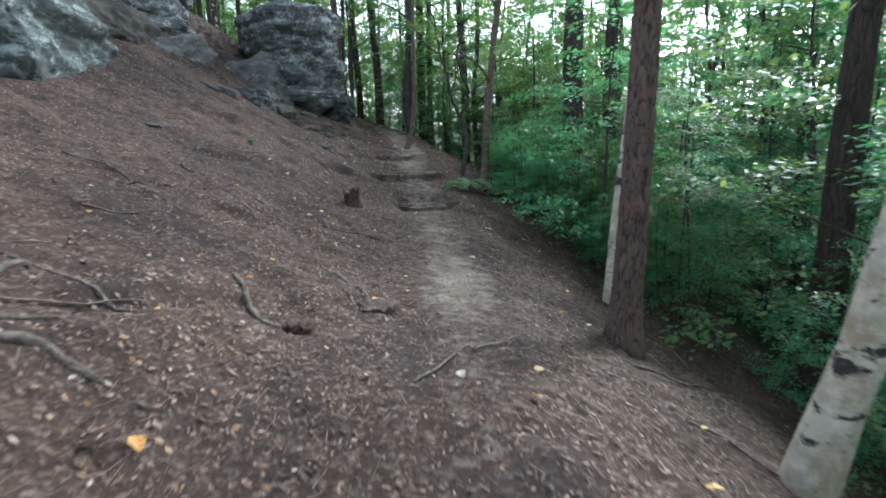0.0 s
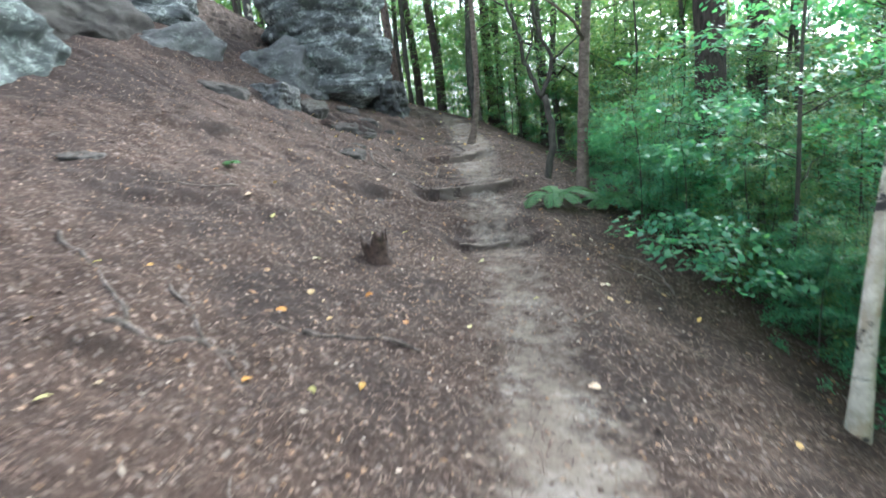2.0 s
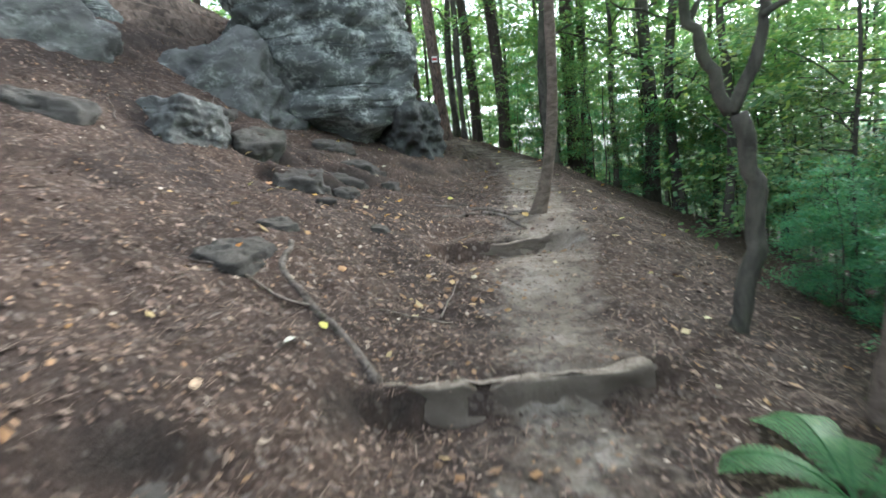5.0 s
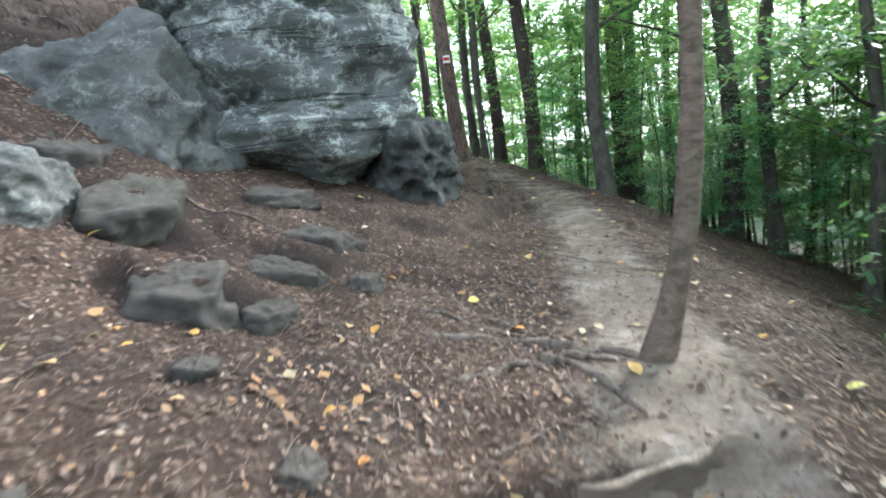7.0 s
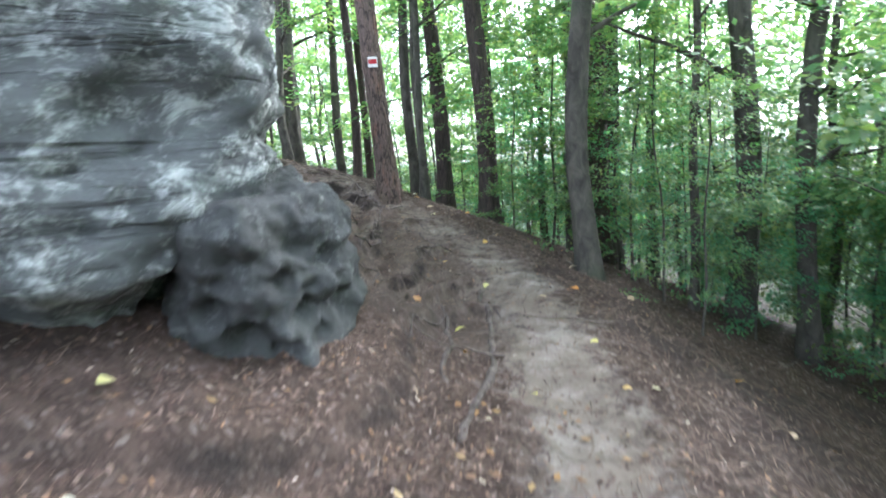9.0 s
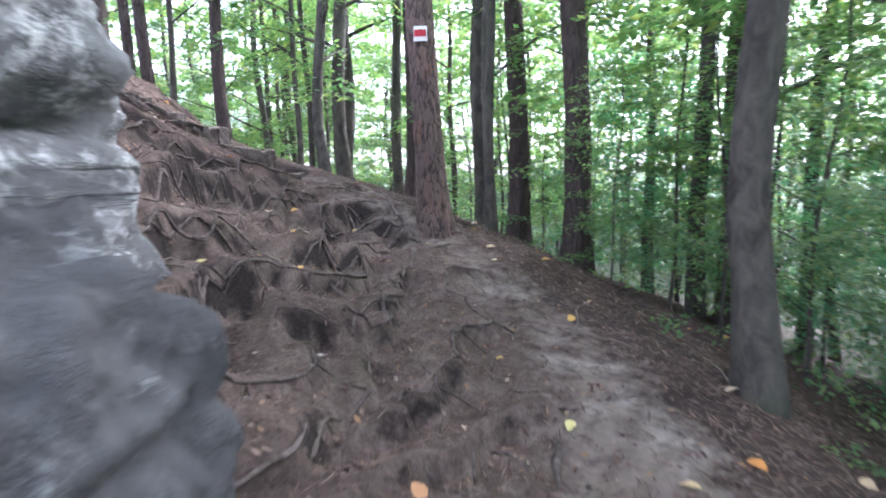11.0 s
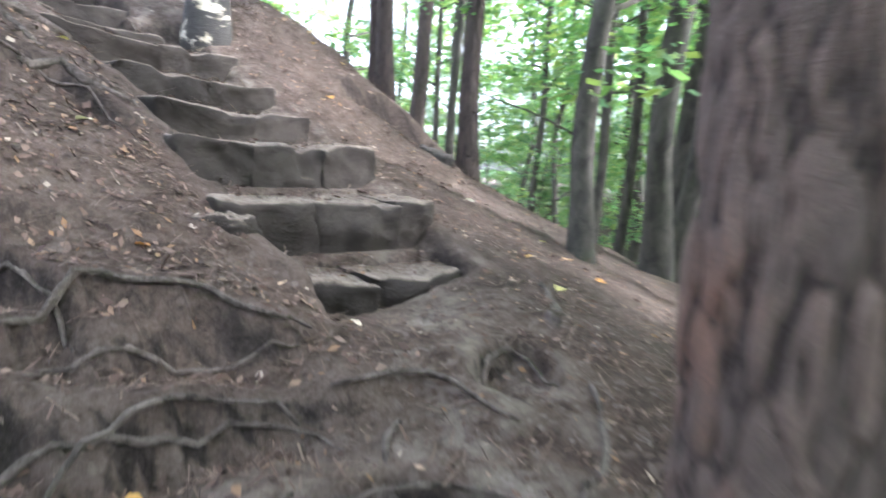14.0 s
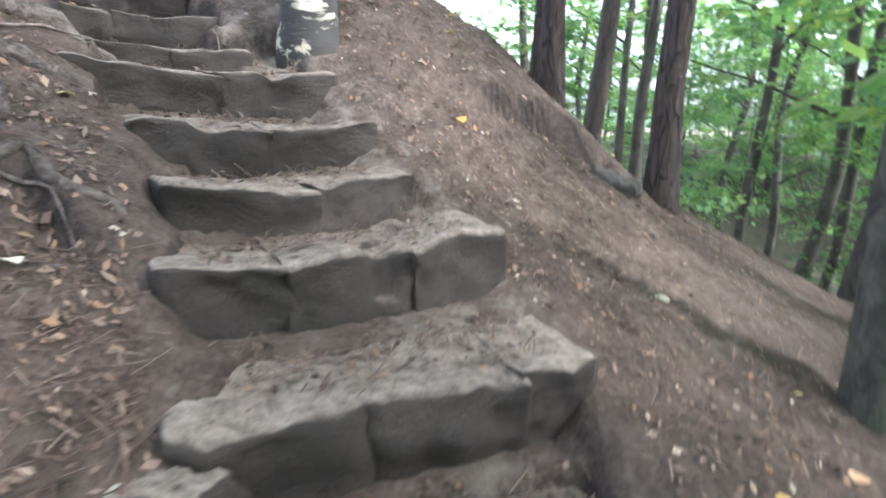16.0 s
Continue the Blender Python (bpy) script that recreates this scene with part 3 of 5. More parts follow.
def cut_ledges(x, y, z):
    """Small drops along the ledge lines: sharp at the lip, running out below it."""
    for k, (pts, lift, drop, reach) in enumerate(ROOT_LEDGES + BANK_LEDGES + START_LEDGES):
        brink = 0.022 if k < len(ROOT_LEDGES) else 0.075
        p = np.array(rounded(pts))
        near = np.nonzero((x > p[:, 0].min() - 1.2) & (x < p[:, 0].max() + 1.2) & (y > p[:, 1].min() - 1.2) & (y < p[:, 1].max() + 1.2))[0]
        px, py = x[near], y[near]
        seg = np.hypot(*(p[1:] - p[:-1]).T)
        total, run = seg.sum(), 0.0
        best, dist, along = np.full(len(near), 9.0), np.full(len(near), 9.0), np.zeros(len(near))
        for (ax, ay), (bx, by), ln in zip(p[:-1], p[1:], seg):
            ux, uy = (bx - ax) / ln, (by - ay) / ln
            q = (px - ax) * ux + (py - ay) * uy
            t = np.clip(q, 0, ln)
            d = np.hypot(px - ax - ux * t, py - ay - uy * t)
            side = np.sign(-(px - ax) * uy + (py - ay) * ux)
            hit = d < dist
            dist = np.where(hit, d, dist)
            best = np.where(hit, d * side, best)
            along = np.where(hit, run + q, along)
            run += ln
        mx, my = (p[0] + p[-1]) / 2
        nx, ny = -(p[-1] - p[0])[1], (p[-1] - p[0])[0]
        nn = math.hypot(nx, ny)
        hi, lo = lay(mx + nx / nn * 0.4, my + ny / nn * 0.4)[0][0], lay(mx - nx / nn * 0.4, my - ny / nn * 0.4)[0][0]
        v = best * (1 if hi > lo else -1) + 0.012 * np.sin(along * 17 + mx * 7)
        u = along / total
        fade = ease((u + 0.1) / 0.25) * ease((1.1 - u) / 0.25) * (0.75 + 0.25 * np.sin(along * 8 + my * 3))
        lip = ease((v + brink) / (2 * brink))
        z[near] += fade * (lip * lift * np.exp(-np.maximum(v, 0) / 0.4) - (1 - lip) * drop * (1.3 if k < len(ROOT_LEDGES) else 0.9) * np.exp(np.minimum(v, 0) / reach))
    return z


GRID = {}


def surface(x, y, field="z"):
    """Heights of the finished ground at arrays of x and y."""
    xs, ys, z = GRID["x"], GRID["y"], GRID[field]
    x, y = np.atleast_1d(np.asarray(x, float)), np.atleast_1d(np.asarray(y, float))
    i = np.clip(np.searchsorted(xs, x) - 1, 0, len(xs) - 2)
    j = np.clip(np.searchsorted(ys, y) - 1, 0, len(ys) - 2)
    u, v = (x - xs[i]) / (xs[i + 1] - xs[i]), (y - ys[j]) / (ys[j + 1] - ys[j])
    return (z[i, j] * (1 - u) + z[i + 1, j] * u) * (1 - v) + (z[i, j + 1] * (1 - u) + z[i + 1, j + 1] * u) * v


def ground_z(x, y):
    return float(surface(x, y)[0])


def rough(x, y):
    v = Vector((x, y, 0.0))
    return 0.05 * noise.noise(v * 0.9) + 0.04 * noise.noise(v * 2.3) + 0.024 * noise.noise(v * 6.0) + 0.010 * noise.noise(v * 15.0)


def spread(lo, hi, step, far):
    mid = list(np.arange(lo, hi + 1e-6, step))
    out, g = [], step
    while sum(out) < far:
        g *= 1.22
        out.append(g)
    tail = np.cumsum(out)
    return np.array([lo - t for t in tail[::-1]] + mid + [hi + t for t in tail])


def build_ground():
    xs, ys = spread(-10.5, 7.2, 0.055, 500), spread(-3.5, 20.0, 0.055, 500)
    xs = np.sort(np.concatenate([xs[(xs < -7.6) | (xs > -2.7)], np.arange(-7.58, -2.7, 0.036)]))
    ys = np.sort(np.concatenate([ys[(ys < 14.0) | (ys > 17.9)], np.arange(14.02, 17.9, 0.036)]))
    gx, gy = np.meshgrid(xs, ys, indexing="ij")
    x, y = gx.ravel(), gy.ravel()
    z, left, where = lay(x, y)
    near = (x > -14) & (x < 12) & (y > -8) & (y < 26)
    bumpy = np.zeros(len(x))
    for k in np.nonzero(near)[0]:
        bumpy[k] = rough(x[k], y[k])
    rooty = np.clip((where - 8.6) / 0.8, 0, 1) * np.clip((left + 0.3) / 0.6, 0, 1) * np.clip((12.8 - where) / 1.0, 0, 1)
    for k in np.nonzero(rooty > 0.02)[0]:
        v = Vector((x[k], y[k], 0.0))
        bumpy[k] += rooty[k] * (0.07 * abs(noise.noise(v * 1.7)) + 0.05 * abs(noise.noise(v * 4.1 + Vector((3, 1, 0)))) - 0.04)
    trod = np.exp(-(left / 0.42) ** 2) * (near * 1.0)
    bank = np.clip((left - 0.5) / 0.6, 0, 1) * near * np.interp(where, [0, 4, 5, 8, 9], [0.6, 0.6, 1.0, 1.0, 0.3])
    for k in np.nonzero(bank > 0.02)[0]:
        v = Vector((x[k], y[k], 2.0))
        bumpy[k] += bank[k] * (0.10 * abs(noise.noise(v * 1.3)) + 0.05 * abs(noise.noise(v * 3.4)) - 0.05)
    z = z + bumpy * (1 - 0.55 * trod) - 0.03 * trod
    wob = np.array([noise.noise(Vector((x[k], y[k], 0.0)) * 0.8) + 0.5 * noise.noise(Vector((x[k], y[k], 4.0)) * 2.6) if rooty[k] > 0.02 else 0.0 for k in range(len(x))])
    level = z / 0.17 + wob * 1.1
    frac = level % 1.0
    patchy = np.array([min(1.0, max(0.12, 0.75 + 1.3 * noise.noise(Vector((x[k] * 0.9, y[k] * 0.9, 8.0))))) if rooty[k] > 0.02 else 0.0 for k in range(len(x))])
    z = z + rooty * patchy * 0.17 * 1.0 * (ease((frac - 0.84) / 0.13) - frac)
    z = cut_ledges(x, y, z)
    bowl = ((x + 4.88) ** 2 + (y - 16.93) ** 2) / 0.04
    z = z - 0.12 * np.exp(-bowl ** 2) + 0.035 * np.exp(-((bowl - 1.3) / 0.5) ** 2)
    z = np.where(near, cut_steps(x, y, z), z)
    nx, ny = len(xs), len(ys)
    GRID.update(x=xs, y=ys, z=z.reshape(nx, ny), level=level.reshape(nx, ny), rooty=rooty.reshape(nx, ny))
    ids = np.arange(nx * ny).reshape(nx, ny)
    quads = np.stack([ids[:-1, :-1], ids[1:, :-1], ids[1:, 1:], ids[:-1, 1:]], -1).reshape(-1, 4)
    data = bpy.data.meshes.new("ground")
    data.from_pydata(np.stack([x, y, z], 1).tolist(), [], quads.tolist())
    data.polygons.foreach_set("use_smooth", [True] * len(data.polygons))
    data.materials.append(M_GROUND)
    sand = np.exp(-((left + 0.12) / 0.40) ** 2) * near
    sand *= np.interp(where, [0, 1.2, 2.4, 3.0, 3.4, 4.2, 5.6, 6.6, 7.4, 9.4, 10.2, 15], [0.18, 0.22, 0.36, 0.82, 0.6, 0.5, 0.6, 0.95, 0.85, 0.75, 0.5, 0.45])
    soil = np.clip(rooty * 0.95, 0, 1)
    soil = np.maximum(soil, 0.2 * np.clip(1.5 - np.hypot((x + 2.45) / 0.8, (y - 12.9) / 1.5), 0, 1))
    soil = np.maximum(soil, 0.55 * np.clip((where - 11.5) / 1.0, 0, 1) * near)
    green = np.clip((-left - 5.2) / 2.0, 0, 1) * np.clip((10 - where) / 3, 0.25, 1)
    green = np.maximum(green, np.clip((np.abs(left) - 8) / 6, 0, 1))
    rgba = np.stack([sand, soil, green, np.ones(len(x))], 1).astype(np.float32)
    layer = data.color_attributes.new("wear", 'FLOAT_COLOR', 'POINT')
    layer.data.foreach_set("color", rgba.ravel())
    ob = new("ground", data)
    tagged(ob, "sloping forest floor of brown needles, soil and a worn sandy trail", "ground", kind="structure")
    return ob


build_ground()


# ---- rocks ----
def strata_rock(name, centre, yaw, a, b, z0, z1, layers, seed, material, label, undercut=0.0, lean=(0.0, 0.0), power=3.0, rings=110, sides=180, taper=0.0):
    """A weathered sandstone block in beds of uneven height, each bulging, with grooves between."""
    verts, faces = [], []
    rng = random.Random(seed)
    c, s = math.cos(radians(yaw)), math.sin(radians(yaw))
    cuts = [0.0]
    for h in layers:
        cuts.append(cuts[-1] + h)
    cuts = [q / cuts[-1] for q in cuts]
    push = [rng.uniform(-0.07, 0.07) for _ in layers]
    cap = 14
    for i in range(rings + cap):
        t = min(1.0, i / (rings - 1))
        z = z0 + (z1 - z0) * t
        k = max(j for j in range(len(layers)) if cuts[j] <= t + 1e-6)
        f = (t - cuts[k]) / (cuts[k + 1] - cuts[k])
        bulge = push[k] + 0.10 * (max(0.0, math.sin(math.pi * min(1, f))) ** 0.55) - 0.08
        r = 1 + bulge
        if undercut and k == 0:
            r -= undercut * (1 - f ** 6)
        shrink = 1.0
        if i >= rings:
            u = (i - rings + 1) / cap
            shrink = math.cos(u * math.pi / 2) ** 0.6 if u < 1 else 0.01
            z = z1 + 0.18 * math.sin(u * math.pi / 2)
        for j in range(sides):
            th = 2 * math.pi * j / sides
            cx, sx = math.cos(th), math.sin(th)
            px = a * math.copysign(abs(cx) ** (2 / power), cx)
            py = b * math.copysign(abs(sx) ** (2 / power), sx)
            tw = min(0.9999, max(0.0, t + 0.05 * noise.noise(Vector((px * 0.8, py * 0.8, seed))) + 0.02 * noise.noise(Vector((px * 2.6, py * 2.6, seed + 4)))))
            if i < rings:
                k = max(j for j in range(len(layers)) if cuts[j] <= tw + 1e-6)
                f = (tw - cuts[k]) / (cuts[k + 1] - cuts[k])
                deep = 0.10 + 0.08 * noise.noise(Vector((px * 0.9, py * 0.9, k * 3.1 + seed)))
                r = 1 + push[k] * (1 + noise.noise(Vector((px, py, k * 1.7)))) + deep * (max(0.0, math.sin(math.pi * min(1, f))) ** 0.4) - 0.08
                if undercut and k == 0:
                    r -= undercut * (1 - f ** 6)
            q = Vector((px, py, z * 1.8)) + Vector((seed * 3.1, 0, 0))
            n = 0.16 * noise.fractal(q * 0.7, 1.0, 2.1, 4) + 0.085 * noise.fractal(Vector((px, py, z)) * 2.6 + Vector((seed, 0, 0)), 0.75, 2.2, 5)
            n += 0.018 * noise.noise(Vector((z * 7 + seed, px * 0.5, py * 0.5)))
            rr = (r + n + taper * (0.3 - t)) * shrink
            lx, ly = px * rr + lean[0] * t, py * rr + lean[1] * t
            zz = z + 0.10 * noise.noise(Vector((px, py, z)) * 0.9)
            verts.append((centre[0] + lx * c - ly * s, centre[1] + lx * s + ly * c, zz))
    n = rings + cap
    for i in range(n - 1):
        for j in range(sides):
            p, q = i * sides + j, i * sides + (j + 1) % sides
            faces.append((p, q, q + sides, p + sides))
    faces.append(tuple((n - 1) * sides + j for j in range(sides)))
    ob = mesh_from(name, verts, faces, material, None, True)
    return tagged(ob, label, "rock")


def boulder(centre, size, seed, material, label, yaw=0.0, tilt=(0.0, 0.0), sub=5, name="boulder"):
    bm = bmesh.new()
    bmesh.ops.create_icosphere(bm, subdivisions=sub, radius=1.0)
    turn = Euler((radians(tilt[0]), radians(tilt[1]), radians(yaw))).to_matrix()
    for v in bm.verts:
        p = v.co.normalized()
        box = max(abs(p.x), abs(p.y), abs(p.z))
        q = p / (box ** 0.55)
        d = Vector((seed * 2.7, seed, 0))
        n = 0.22 * noise.fractal(p * 1.1 + d, 1.0, 2.0, 4) + 0.07 * noise.fractal(p * 3.5 + d, 0.9, 2.2, 4)
        n += 0.05 * noise.noise(Vector((p.z * 6 + seed, p.x * 0.7, p.y * 0.7)))
        q = q * (1 + n)
        w = Vector((q.x * size[0], q.y * size[1], q.z * size[2]))
        w = turn @ w
        v.co = w
    ob = part(name, bm, material)
    ob.location = centre
    return tagged(ob, label, "rock")


def crag(centre, size, seed, material, label, yaw=0.0, tilt=(0.0, 0.0), cuts=12, hollows=(), sub=5, rough_by=1.0, name="stone"):
    """An angular sandstone block: a ball cut by planes, bedded and weathered; hollows are (direction, radius, depth)."""
    rng = random.Random(seed)
    bm = bmesh.new()
    bmesh.ops.create_icosphere(bm, subdivisions=sub, radius=1.0)
    planes = [(Vector((0, 0, 1)), rng.uniform(0.55, 0.7)), (Vector((0, 0, -1)), 0.8)]
    for k in range(cuts):
        a = 2 * math.pi * (k + rng.uniform(-0.35, 0.35)) / cuts * 2
        planes.append((Vector((math.cos(a), math.sin(a), rng.uniform(-0.35, 0.6))).normalized(), rng.uniform(0.62, 0.85)))
    d = Vector((seed * 1.9, seed * 0.7, 0))
    turn = Euler((radians(tilt[0]), radians(tilt[1]), radians(yaw))).to_matrix()
    pits = [(Vector(h).normalized(), hr, hd) for h, hr, hd in hollows]
    for v in bm.verts:
        p = v.co.normalized()
        reach = min([o / p.dot(n) for n, o in planes if p.dot(n) > 0.05] + [1.0])
        soft_r = 0.86 * reach + 0.14 * 0.8
        n = 0.10 * noise.fractal(p * 1.6 + d, 0.9, 2.1, 4) + 0.045 * rough_by * noise.fractal(p * 5.0 + d, 0.8, 2.2, 4)
        bed = 0.05 * rough_by * noise.noise(Vector((p.z * reach * 7 + seed, p.x * 0.8, p.y * 0.8)))
        q = p * (soft_r + n + bed)
        for h, hr, hd in pits:
            far = (p - h).length
            if far < hr:
                q -= p * hd * (1 - (far / hr) ** 2) ** 0.8
        v.co = turn @ Vector((q.x * size[0], q.y * size[1], q.z * size[2]))
    ob = part(name, bm, material)
    ob.location = centre
    return tagged(ob, label, "rock")


strata_rock("rock_tower", (-3.72, 13.05), 47, 1.27, 1.25, 3.55, 7.0, [1.12, 0.45, 0.8, 0.35, 0.75], 3, M_ROCK,
            "tall dark layered sandstone block with pale lichen and an undercut foot", undercut=0.40, lean=(-0.1, 0.05), taper=0.14, power=2.7)
crag((-2.78, 13.50, 4.52), (0.66, 0.80, 0.66), 11, M_PITTED, "dark pitted sandstone boulder under the overhang", yaw=32, tilt=(6, 10), cuts=9,
     hollows=(((0.3, -1.0, -0.45), 0.22, 0.22), ((0.75, -0.65, -0.25), 0.16, 0.16), ((0.9, -0.3, 0.2), 0.2, 0.12), ((0.95, -0.1, -0.35), 0.18, 0.16), ((0.55, -0.85, 0.1), 0.14, 0.1),
              ((0.0, -1.0, -0.15), 0.18, 0.14), ((0.85, -0.5, -0.6), 0.14, 0.12), ((0.6, -0.8, -0.55), 0.12, 0.14)), sub=6, rough_by=1.3, name="boulder")
strata_rock("rock_mass", (-6.0, 9.8), 62, 1.35, 1.1, 4.4, 8.6, [0.7, 0.5, 0.8, 0.5, 0.9, 0.7], 7, M_ROCK,
            "dark layered sandstone crag rising above the needle slope", lean=(0.1, 0.25))
crag((-4.2, 11.25, 4.62), (1.5, 1.05, 1.3), 5, M_SLAB, "sloping grey sandstone slab beside the rock tower", yaw=40, tilt=(-10, -28), sub=6, cuts=7, rough_by=1.7, name="boulder")
boulder((-4.75, 9.25, 5.15), (0.75, 1.25, 0.75), 8, M_SLAB, "long sandstone ledge half buried in needles", yaw=-20, tilt=(14, -12), sub=6)
boulder((-5.1, 7.9, 5.55), (0.9, 1.3, 0.8), 14, M_BURIED, "mossy sandstone ridge along the slope", yaw=10, tilt=(0, -10), sub=6)
strata_rock("cliff", (-4.25, 5.05), 25, 1.5, 1.4, 3.9, 8.4, [2.3, 2.2], 12, M_CLIFF,
            "pale greenish sandstone cliff with rough weathered face", power=5.0)
crag((-2.98, 10.14, 4.50), (0.52, 0.66, 0.48), 21, M_SLAB, "flat pale boulder resting on the needle slope", yaw=35, tilt=(-14, 12), cuts=6, sub=6, name="boulder")
for bx, by, sx, sy, sz, sd, up, txt in (
        (-0.62, 8.75, 0.34, 0.36, 0.30, 31, 0.05, "grey stone lump in the bank beside the trail"),
        (-2.15, 11.65, 0.46, 0.36, 0.34, 32, 0.10, "dark jutting stone in the needle bank"),
        (-1.95, 10.55, 0.50, 0.42, 0.40, 33, -0.04, "weathered stone block in the leafy bank"),
        (-1.22, 10.15, 0.13, 0.12, 0.12, 34, 0.03, "small rounded stone in the leaves"),
        (-2.05, 11.15, 0.46, 0.34, 0.30, 35, 0.02, "blackish stone hump below the slab"),
        (-2.1, 11.85, 0.17, 0.15, 0.16, 36, 0.06, "small grey stone on the needles"),
        (-1.52, 11.38, 0.20, 0.16, 0.16, 37, 0.05, "pale rounded stone by the roots"),
        (-0.66, 10.1, 0.15, 0.12, 0.12, 39, 0.02, "small grey stone in the leaves"),
        (0.45, 7.45, 0.40, 0.30, 0.22, 38, -0.08, "flat mossy stone set in the slope"),
        (-3.1, 8.9, 0.6, 0.45, 0.32, 40, 0.0, "low dark stone in the needle slope"),
        (-2.75, 10.75, 0.55, 0.42, 0.42, 42, -0.10, "grey bedrock ledge breaking through the needles"),
        (-3.5, 10.75, 0.7, 0.5, 0.5, 43, -0.12, "sloping bedrock step above the bank"),
        (-2.75, 11.85, 0.45, 0.3, 0.25, 46, 0.0, "bedrock shoulder below the rock tower"),
        (-1.55, 10.75, 0.24, 0.2, 0.18, 44, 0.02, "dark stone at the foot of a block"),
        (-1.0, 9.4, 0.26, 0.22, 0.18, 45, 0.0, "half buried stone in the leafy bank"),
        (-8.95, 17.75, 0.26, 0.3, 0.3, 47, 0.08, "dark mossy stone on the crest beside the stairs"),
        (-1.05, 5.3, 0.3, 0.25, 0.18, 41, -0.04, "half buried stone in the needle slope")):
    gx, gy = (ground_z(bx + 0.3, by) - ground_z(bx - 0.3, by)) / 0.6, (ground_z(bx, by + 0.3) - ground_z(bx, by - 0.3)) / 0.6
    lump = crag((0, 0, 0), (sx * 0.9, sy * 0.9, sz), sd, M_BURIED, txt, yaw=sd * 37 % 180, sub=5, cuts=7 + sd % 4, rough_by=1.2)
    lump.matrix_world = Matrix.Translation((bx, by, ground_z(bx, by) - 0.56 * sz + up * 0.6)) @ Vector((0, 0, 1)).rotation_difference(Vector((-gx * 0.5, -gy * 0.5, 1))).to_matrix().to_4x4()


# ---- steps ----
def step_block(width, depth, height, seed, material, parent, offset, whole):
    """One hewn block of a step, its top front edge along x at the given offset."""
    bm = bmesh.new()
    bmesh.ops.create_cube(bm, size=2.0)
    bmesh.ops.subdivide_edges(bm, edges=bm.edges[:], cuts=19, use_grid_fill=True)
    half = Vector((width, depth, height)) * 0.5
    d = Vector((seed * 3.3, seed * 1.7, 0))
    for v in bm.verts:
        p = Vector([math.sin(c * math.pi / 2) if abs(c) < 1 else c for c in v.co])
        q = Vector((p.x * half.x, p.y * half.y, p.z * half.z))
        r = 0.028 + 0.012 * noise.noise(q * 4 + d)
        ends = Vector((0.012 if abs(abs(p.x * half.x + offset) - whole / 2) > 0.03 else r, r, r))
        core = Vector([max(-h + e, min(h - e, c)) for c, h, e in zip(q, half, ends)])
        if (q - core).length > 1e-6:
            q = core + (q - core).normalized() * min(r, (q - core).length)
        g = Vector((q.x + offset, q.y, q.z)) + d
        n = 0.05 * noise.fractal(g * 2.2, 1.0, 2.0, 3) + 0.022 * noise.fractal(g * 8, 0.9, 2.1, 4)
        q += Vector((n * 0.25, n * (1.2 if p.y < 0 else 0.4), n * 0.5))
        worn = (q.x + offset) / whole
        q.z -= 0.03 * max(0, p.z) * math.cos(worn * 3.0)
        q.y += 0.10 * worn ** 2 + 0.05 * noise.noise(Vector(((q.x + offset) * 2.2, seed // 10, 0)))
        chip = noise.noise(Vector(((q.x + offset) * 6 + seed * 2, seed, 2)))
        if p.y < -0.5 and p.z > 0.3 and chip > 0.1:
            q += Vector((0, 0.10, -0.06)) * (chip - 0.1)
        v.co = q + Vector((offset, depth / 2, -height / 2 + 0.006 * math.sin(seed * 5)))
    return part("block", bm, material, parent)


def stone_step(mid, along, width, depth, height, seed, material, label, group, blocks=1):
    """A worn step of hewn blocks: its front edge centred on mid, whose z is the tread's, rising along the given heading."""
    rng = random.Random(seed)
    thing = new("stone_step")
    shares = [rng.uniform(0.7, 1.3) for _ in range(blocks)]
    at = -width / 2
    for k, share in enumerate(shares):
        w = width * share / sum(shares)
        step_block(w + 0.022, depth, height, seed * 10 + k, material, thing, at + w / 2, width)
        at += w
    thing.matrix_world = Matrix.Translation(mid) @ Euler((0, 0, along - math.pi / 2)).to_matrix().to_4x4()
    return tagged(thing, label, "step", group)


def heading(dx, dy):
    return math.atan2(dy, dx)


for k, (le, ri, z) in enumerate(STAIRS):
    ex, ey = ri[0] - le[0], ri[1] - le[1]
    w = math.hypot(ex, ey)
    stone_step(((le[0] + ri[0]) / 2, (le[1] + ri[1]) / 2, z), heading(-ey, ex), w + 0.1, 0.62, 0.42, k + 1, M_STEP,
               "worn hewn sandstone step with needles on its tread", "stairs up the slope", 3 if k in (1, 2) else 2)
for k, (le, ri, z, hgt) in enumerate(TRAIL_STEPS):
    ex, ey = ri[0] - le[0], ri[1] - le[1]
    stone_step(((le[0] + ri[0]) / 2, (le[1] + ri[1]) / 2, z), heading(-ey, ex), math.hypot(ex, ey) + 0.16, 0.20, hgt, 21 + k, M_TRAIL_STEP,
               "low sandy stone step across the trail", "trail steps")
crag((-6.27, 16.40, 5.19), (0.11, 0.17, 0.19), 51, M_STEP, "stone block at the edge of the stairs", yaw=30, sub=5)


